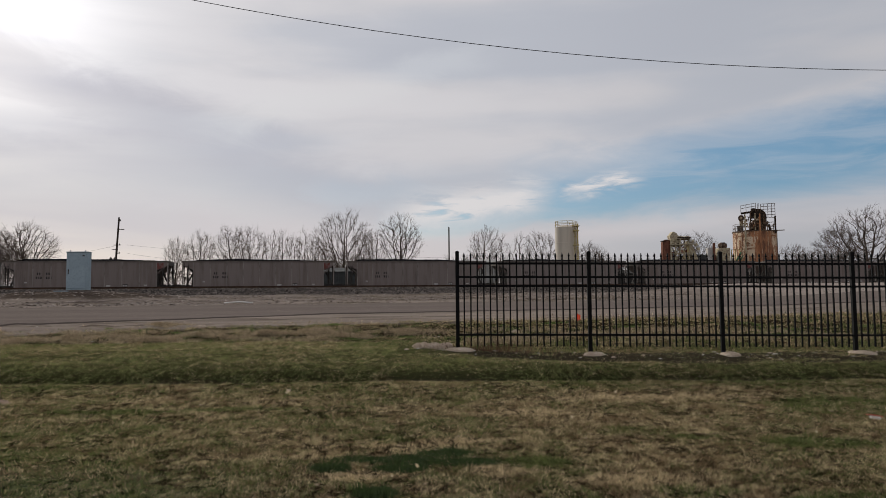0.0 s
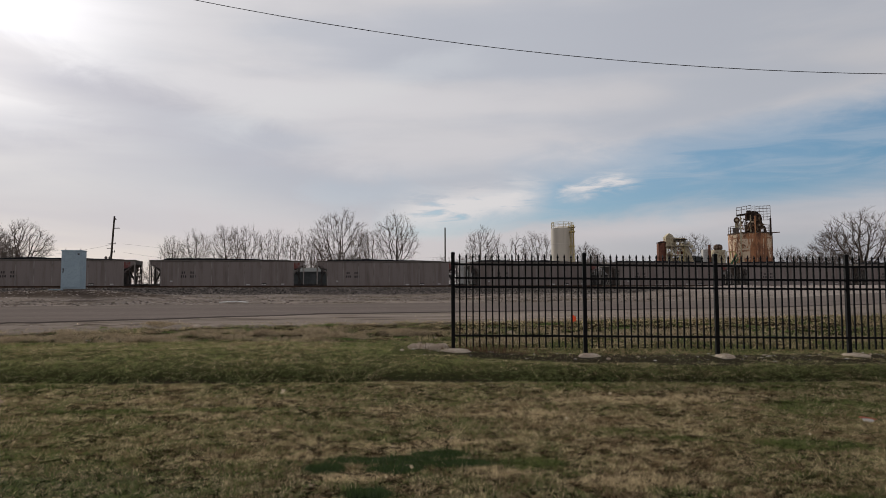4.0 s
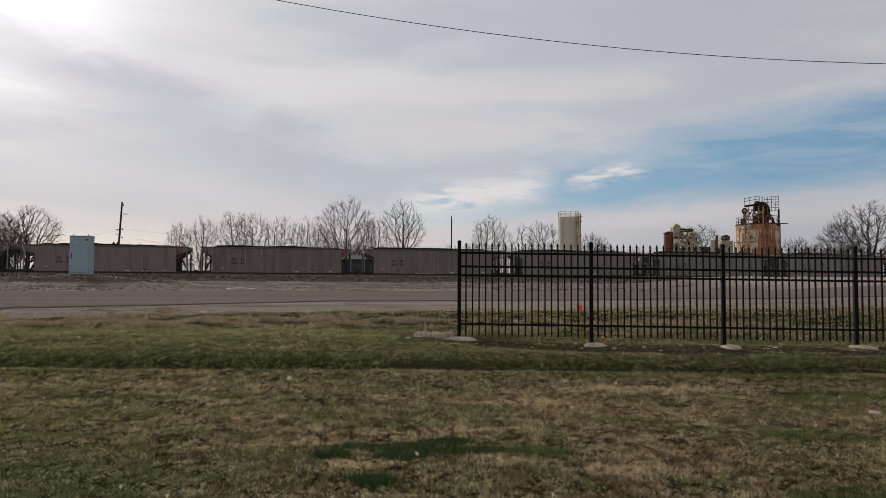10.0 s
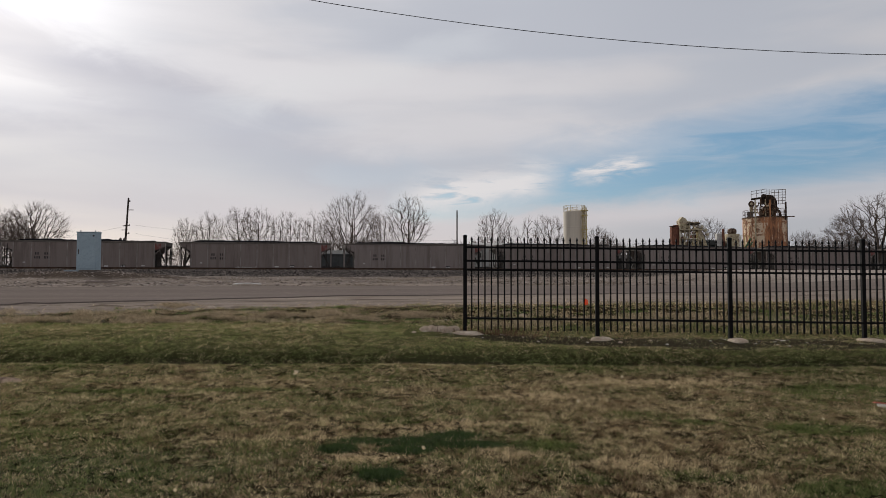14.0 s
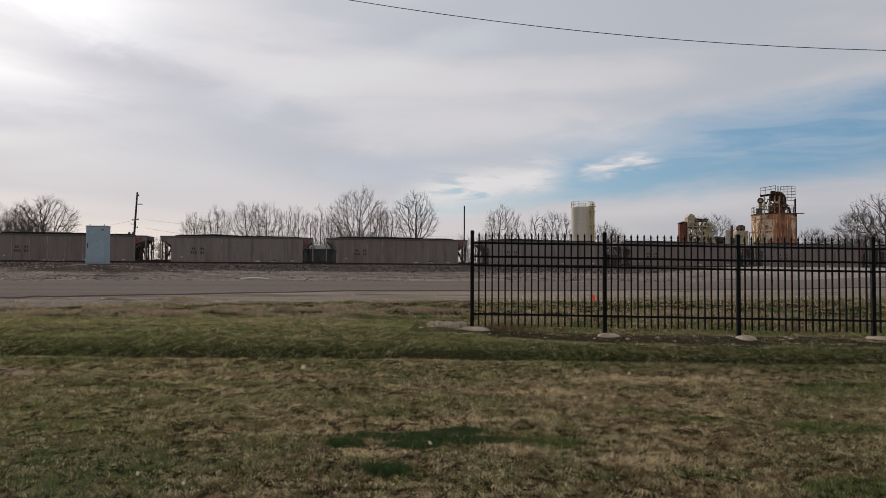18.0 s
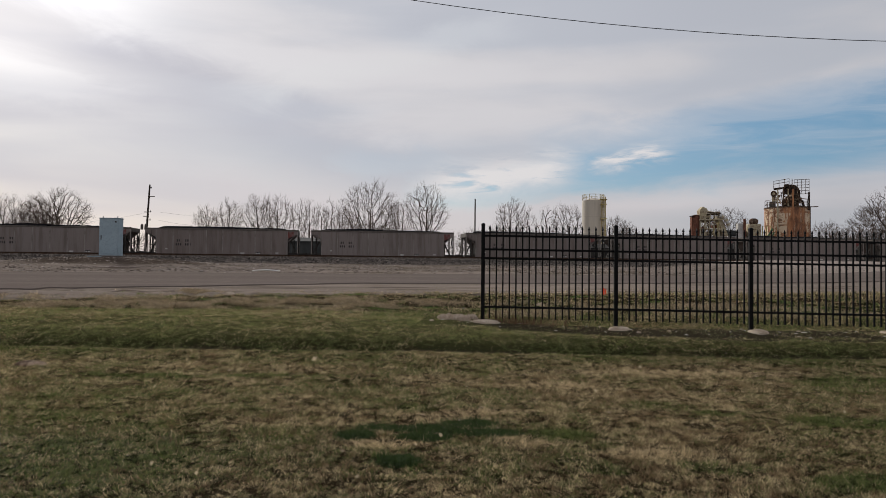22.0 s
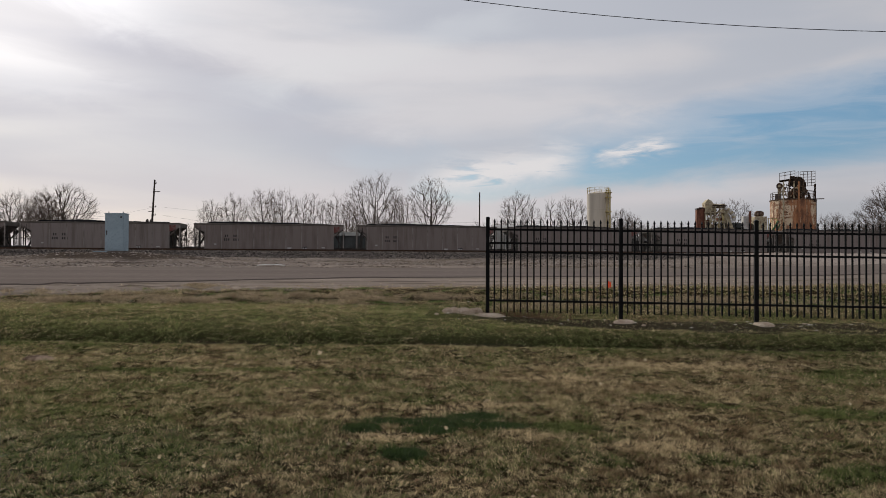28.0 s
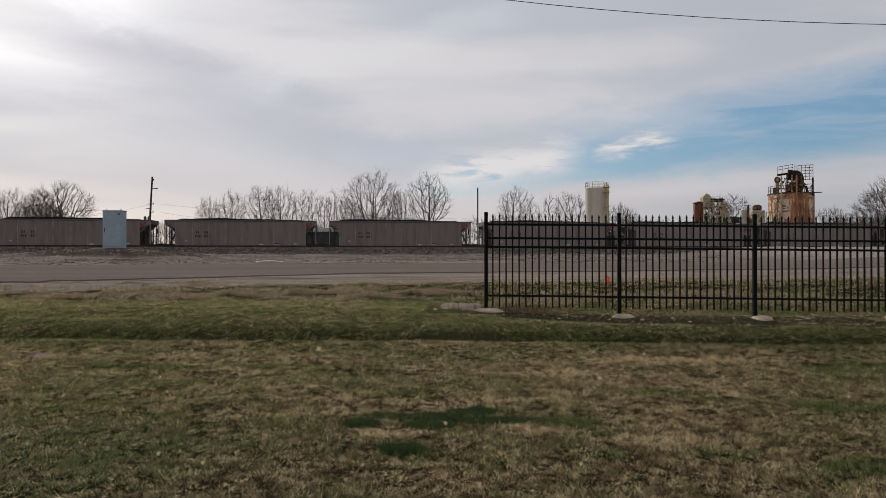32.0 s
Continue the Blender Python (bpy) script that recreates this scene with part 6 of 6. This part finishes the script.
    part("cap_fan", lathe([(0.55, 0), (0.7, 0.25), (0.65, 0.7), (0.35, 0.9)], 14), DARK_RUST, root).matrix_basis = Matrix.Translation((px(0.0105), 0.4, z(0.0635)))
    part("rail_frame", boxed(px(0.021), px(0.034), -0.1, 0.0, z(0.0605), z(0.0612)), YELLOW_STEEL, root)
    for u in (0.0215, 0.027, 0.0335):
        part("rail_post", boxed(px(u) - 0.06, px(u) + 0.06, -0.1, 0.02, z(0.040), z(0.0612)), YELLOW_STEEL, root)
    part("stair_stringer", rodded((px(0.023), -0.2, z(0.036)), (px(0.035), -0.2, z(0.057)), 0.16, sides=6), GREEN_STEEL, root, "green painted stair side")
    part("stair_stringer", rodded((px(0.027), -0.2, z(0.034)), (px(0.037), -0.2, z(0.052)), 0.12, sides=6), GREEN_STEEL, root, "green painted stair side")
    # grey shed and pale buildings behind the train; dark block added to darken its gaps
    for name, label, u0, u1, Yb, zt, mat in (("long_shed", "long dull grey metal shed behind the tracks", -0.305, -0.040, 92.0, 0.0375, SHEET_GREY),
                                             ("dark_shed", "long low dark block added behind the tracks to darken the train's gaps", 0.10, 0.62, 96.0, 0.031, SHEET_DARK),
                                             ("low_building", "pale low building beyond the tracks", 0.028, 0.075, 118.0, 0.049, SHEET_PALE),
                                             ("pale_hut", "small pale hut beyond the tracks", -0.335, -0.308, 100.0, 0.038, SHEET_PALE)):
        root = thing(name, ((u0 + u1) / 2 * Yb, Yb, 1.0), label, "building")
        hw, hh = (u1 - u0) / 2 * Yb, EYE + zt * Yb - 1.0
        part("wall", boxed(-hw, hw, 0, 6.0, 0, hh - 0.25), mat, root)
        part("roof", prism([(-0.2, hh - 0.25), (3.0, hh + 0.35), (6.2, hh - 0.25), (6.2, hh - 0.35), (-0.2, hh - 0.35)], 0, -hw - 0.15, hw + 0.15), mat, root)
        for i in range(int(2 * hw / 1.2)):
            part("wall_rib", boxed(-hw + 0.6 + 1.2 * i, -hw + 0.68 + 1.2 * i, -0.04, 0.0, 0.1, hh - 0.4), mat, root)


# ---- trees ----
def grow(seed, height, half, trunk_r, low=0.22, count=280, stems=1, lean=0.0, thin=0.016, rise=0.16, fuzz=2, crooked=0.10):
    """A bare tree that fills a rounded, uneven crown: boughs reach for free room, and thicken by what they carry."""
    rng = np.random.default_rng(seed)
    zc, rz = height * (1 + low) / 2, height * (1 - low) / 2
    goal = []
    while len(goal) < count * 2.1:
        q = rng.uniform(-1, 1, 3)
        a = math.atan2(q[1], q[0])
        lobe = 0.86 + 0.22 * noise.noise((math.cos(a) * 1.6 + seed, math.sin(a) * 1.6, q[2] * 1.8))
        rad = np.linalg.norm(q)
        if rad < lobe and rng.random() < 0.55 + 0.45 * rad:
            flat = 1.0 if q[2] < 0.2 else 1.05
            goal.append((q[0] * half * (1.0 - 0.20 * max(0.0, -q[2])) * flat + lean * (zc + q[2] * rz), q[1] * half, zc + q[2] * rz))
    goal = np.array(goal)
    step = max(0.20, height / 52)
    nodes, parent = [], []
    for k in range(stems):
        a = 6.2832 * k / stems + seed
        top = max(1, int(height * low * (0.8 + 0.4 * rng.random()) / step))
        d = np.array([lean + (0.25 * math.cos(a) if stems > 1 else 0), 0.25 * math.sin(a) if stems > 1 else 0, 1.0])
        p = np.array([0.15 * math.cos(a), 0.15 * math.sin(a), 0.0]) if stems > 1 else np.zeros(3)
        nodes.append(p)
        parent.append(-1)
        for _ in range(top):
            d = d + rng.normal(0, 0.05, 3) * (1, 1, 0)
            p = p + d / np.linalg.norm(d) * step
            nodes.append(p)
            parent.append(len(nodes) - 2)
    born = {}
    near = np.full(len(goal), 1e9)
    who = np.zeros(len(goal), dtype=int)
    done = 0
    for _ in range(80):
        fresh = np.array(nodes[done:])
        if len(fresh):
            dist = np.linalg.norm(goal[:, None, :] - fresh[None, :, :], axis=2)
            k = dist.argmin(axis=1)
            m = dist[np.arange(len(goal)), k]
            better = m < near
            near[better], who[better] = m[better], done + k[better]
        done = len(nodes)
        left = near > step * 1.3
        goal, near, who = goal[left], near[left], who[left]
        if not len(goal):
            break
        for w in np.unique(who):
            if born.get(int(w), 0) > 2:
                continue
            born[int(w)] = born.get(int(w), 0) + 1
            d = goal[who == w] - nodes[w]
            d = (d / np.linalg.norm(d, axis=1)[:, None]).sum(axis=0)
            d = d / (np.linalg.norm(d) + 1e-6) + rng.normal(0, crooked, 3) + (0, 0, rise)
            nodes.append(nodes[w] + d / np.linalg.norm(d) * step)
            parent.append(int(w))
    n = len(nodes)
    load = np.zeros(n)
    for k in range(n - 1, -1, -1):
        load[k] = max(load[k], 1.0)
        if parent[k] >= 0:
            load[parent[k]] += load[k]
    radius = np.maximum(thin, trunk_r * (load / load.max()) ** 0.50)
    limb, fine = ([], []), ([], [])

    def tube(store, a, b, r0, r1, sides):
        verts, faces = store
        d = (b - a).normalized()
        u = d.cross(Vector((0.31, 0.17, 0.93)))
        if u.length < 0.05:
            u = d.cross(Vector((1, 0, 0)))
        u.normalize()
        v = d.cross(u)
        k = len(verts)
        for c, r in ((a, r0), (b, r1)):
            for i in range(sides):
                q = 2 * math.pi * i / sides
                verts.append(tuple(c + u * (r * math.cos(q)) + v * (r * math.sin(q))))
        for i in range(sides):
            j = (i + 1) % sides
            faces.append((k + i, k + j, k + sides + j, k + sides + i))

    for k in range(n):
        if parent[k] < 0:
            continue
        a, b = Vector(nodes[parent[k]]), Vector(nodes[k])
        thick = radius[k] > 2.4 * thin
        tube(limb if thick else fine, a, b, min(radius[parent[k]], radius[k] * 1.25), radius[k], 6 if radius[k] > 0.1 else 4 if thick else 3)
        if not thick:
            d = (b - a).normalized()
            out = Vector((b.x - lean * b.z, b.y, (b.z - height * 0.35) * 0.8)).normalized()
            for _ in range((fuzz if rng.random() < 0.6 else 1) if load[k] < 3.5 else 1 if load[k] < 9 and k % 3 == 0 else 0):
                e = (d * 0.6 + out * 0.9 + Vector(rng.normal(0, 0.36, 3))).normalized() * rng.uniform(0.5, 1.5)
                c = a.lerp(b, rng.random())
                for f, g in ((0.0, e), (0.35, (e + Vector(rng.normal(0, 0.35, 3)) * e.length) * 0.6), (0.6, (e + Vector(rng.normal(0, 0.35, 3)) * e.length) * 0.45)):
                    r = thin * (0.75 - 0.4 * f)
                    u = g.cross(Vector((0.3, 0.9, 0.2))).normalized() * r
                    w = g.cross(u).normalized() * r
                    q = c + e * f
                    m = len(fine[0])
                    fine[0].extend((tuple(q + u), tuple(q - u * 0.5 + w), tuple(q - u * 0.5 - w), tuple(q + g)))
                    fine[1].extend(((m, m + 1, m + 3), (m + 1, m + 2, m + 3), (m + 2, m, m + 3)))
    return limb, fine


def plant_tree(x, y, height, seed, label, group="", name="bare_tree", mats=None, **how):
    mats = mats or (BARK, TWIG)
    limb, fine = grow(seed, height, **how)
    root = thing(name, pose(x, y, ground_z(x, y) - 0.1, 0, 0, 0), label, "tree", group)
    link("trunk", raw_mesh("trunk", *limb), mats[0], root)
    link("crown", raw_mesh("crown", *fine), mats[1], root)


def make_trees():
    # direction, top of the crown, distance; then how it grows
    def tree(u, v, Y, seed, label, half, trunk_r=0.17, **how):
        plant_tree(u * Y, Y, EYE + v * Y - 1.0, seed, label, "bare trees", half=half, trunk_r=trunk_r, **how)
    tall = "tall bare deciduous tree in winter"
    slim = "slender bare tree in a far row"
    tree(-0.622, 0.1125, 120, 101, "broad bare tree with spreading crooked limbs", 6.6, 0.42, low=0.22, count=300, crooked=0.15, rise=0.10, lean=0.08)
    tree(-0.650, 0.098, 128, 102, "bare tree with dense fine twigs", 4.6, 0.18, mats=(BARK, BUSH), low=0.1, count=420, fuzz=4)
    tree(-0.392, 0.088, 135, 103, slim, 2.6, 0.21, low=0.2)
    tree(-0.356, 0.099, 138, 104, slim, 3.2, 0.22, low=0.24)
    tree(-0.312, 0.105, 135, 105, slim, 4.1, 0.26, low=0.20, count=260)
    tree(-0.284, 0.107, 134, 106, slim, 3.6, 0.24, low=0.22)
    for i, (u, v) in enumerate(((-0.252, 0.098), (-0.236, 0.103), (-0.219, 0.094), (-0.203, 0.098), (-0.188, 0.090), (-0.174, 0.085))):
        tree(u, v, 150 + 3 * (i % 3), 110 + i, slim, 2.7, 0.18, low=0.2, count=150, rise=0.3)
    tree(-0.148, 0.1300, 140, 120, "tall full-crowned bare tree", 6.4, 0.35, low=0.18, count=620, fuzz=2)
    tree(-0.116, 0.100, 146, 121, slim, 3.2, 0.21, low=0.24)
    tree(-0.099, 0.096, 150, 122, slim, 3.0, 0.19, low=0.24, count=180)
    tree(-0.062, 0.1245, 138, 123, "tall bare tree with a rounded crown", 4.9, 0.34, low=0.28, count=420, fuzz=2, lean=-0.03)
    tree(0.060, 0.1025, 150, 130, slim, 4.2, 0.27, low=0.22, count=280)
    tree(0.083, 0.092, 150, 131, slim, 2.4, 0.19, low=0.3, count=90, crooked=0.16, fuzz=1)
    tree(0.110, 0.091, 140, 132, "crooked bare tree with few limbs", 2.8, 0.21, low=0.34, count=70, crooked=0.18, fuzz=1)
    tree(0.142, 0.095, 150, 133, tall, 4.3, 0.27, low=0.2)
    tree(0.210, 0.077, 150, 134, slim, 3.0, 0.19, low=0.24)
    tree(0.228, 0.067, 155, 139, slim, 2.8, 0.18, low=0.24)
    tree(0.372, 0.090, 150, 135, tall, 4.8, 0.26, low=0.22, count=280)
    tree(0.352, 0.084, 155, 136, slim, 3.4, 0.21, low=0.24)
    tree(0.512, 0.070, 150, 137, slim, 3.2, 0.21, low=0.22)
    tree(0.618, 0.126, 105, 140, "broad bare tree with heavy crooked limbs", 6.4, 0.40, low=0.22, count=300, crooked=0.15, rise=0.10)
    tree(0.576, 0.096, 125, 141, tall, 4.6, 0.24, mats=(BARK, BUSH), low=0.15, count=300, fuzz=3)
    tree(0.690, 0.118, 110, 142, tall, 4.5, 0.27, low=0.25)
    tree(-0.70, 0.100, 120, 143, tall, 4.5, 0.27, low=0.25)
    # hedgerow brush low on the skyline
    for i, (u, v, Y) in enumerate(((-0.655, 0.080, 118), (-0.628, 0.082, 116), (-0.57, 0.052, 112), (-0.535, 0.050, 114), (-0.50, 0.048, 116), (-0.455, 0.050, 118), (-0.425, 0.052, 120), (-0.395, 0.047, 120), (-0.36, 0.046, 118), (-0.325, 0.047, 120),
                                   (-0.29, 0.046, 122), (-0.255, 0.048, 124), (-0.22, 0.050, 126), (-0.19, 0.054, 130), (-0.165, 0.060, 135), (-0.142, 0.066, 136), (-0.122, 0.060, 134), (-0.095, 0.05, 135), (-0.06, 0.046, 135), (-0.02, 0.050, 140), (0.0, 0.055, 145), (0.020, 0.053, 140),
                                   (0.038, 0.060, 140), (0.066, 0.061, 138), (0.095, 0.058, 142), (0.225, 0.056, 140), (0.25, 0.054, 145), (0.275, 0.056, 150), (0.30, 0.055, 150),
                                   (0.05, 0.045, 150), (0.115, 0.046, 150), (0.135, 0.047, 148), (0.155, 0.045, 152), (0.178, 0.046, 150), (0.20, 0.047, 150), (0.32, 0.045, 150), (0.345, 0.045, 150), (0.37, 0.047, 150),
                                   (0.395, 0.045, 150), (0.42, 0.045, 150), (0.45, 0.046, 150), (0.48, 0.046, 150), (0.505, 0.05, 140), (0.527, 0.059, 120), (0.548, 0.061, 118), (0.568, 0.060, 122), (0.59, 0.066, 124), (0.648, 0.062, 120))):
        h = EYE + v * Y - 1.0
        rich = 0.51 < u < 0.60 or -0.66 < u < -0.6 or -0.17 < u < -0.11
        plant_tree(u * Y, Y, h, 200 + i, "dense tangle of bare brush", "brush", name="brush", half=2.9 if rich else 2.7, trunk_r=0.07, low=0.06, count=210 if rich else 120, stems=4, fuzz=2, mats=(BUSH, BUSH), thin=0.020 if rich else 0.016)


make_ground()
make_road()
make_grass()
make_litter()
make_track("near_track", "empty rusty railway track on raised ballast", NEAR_N, NEAR_Z, -180, 180, 250)
make_track("far_track", "railway track under the train", TRAIN_N, RAIL_Z, -180, 300, 120)
make_train()
make_fence()
make_footings()
make_leaves()
make_wrapper()
make_marker()
make_pipe()
make_cabinet()
make_poles()
make_silo()
make_tower()
make_plant()
make_trees()
make_overhead()
motions()
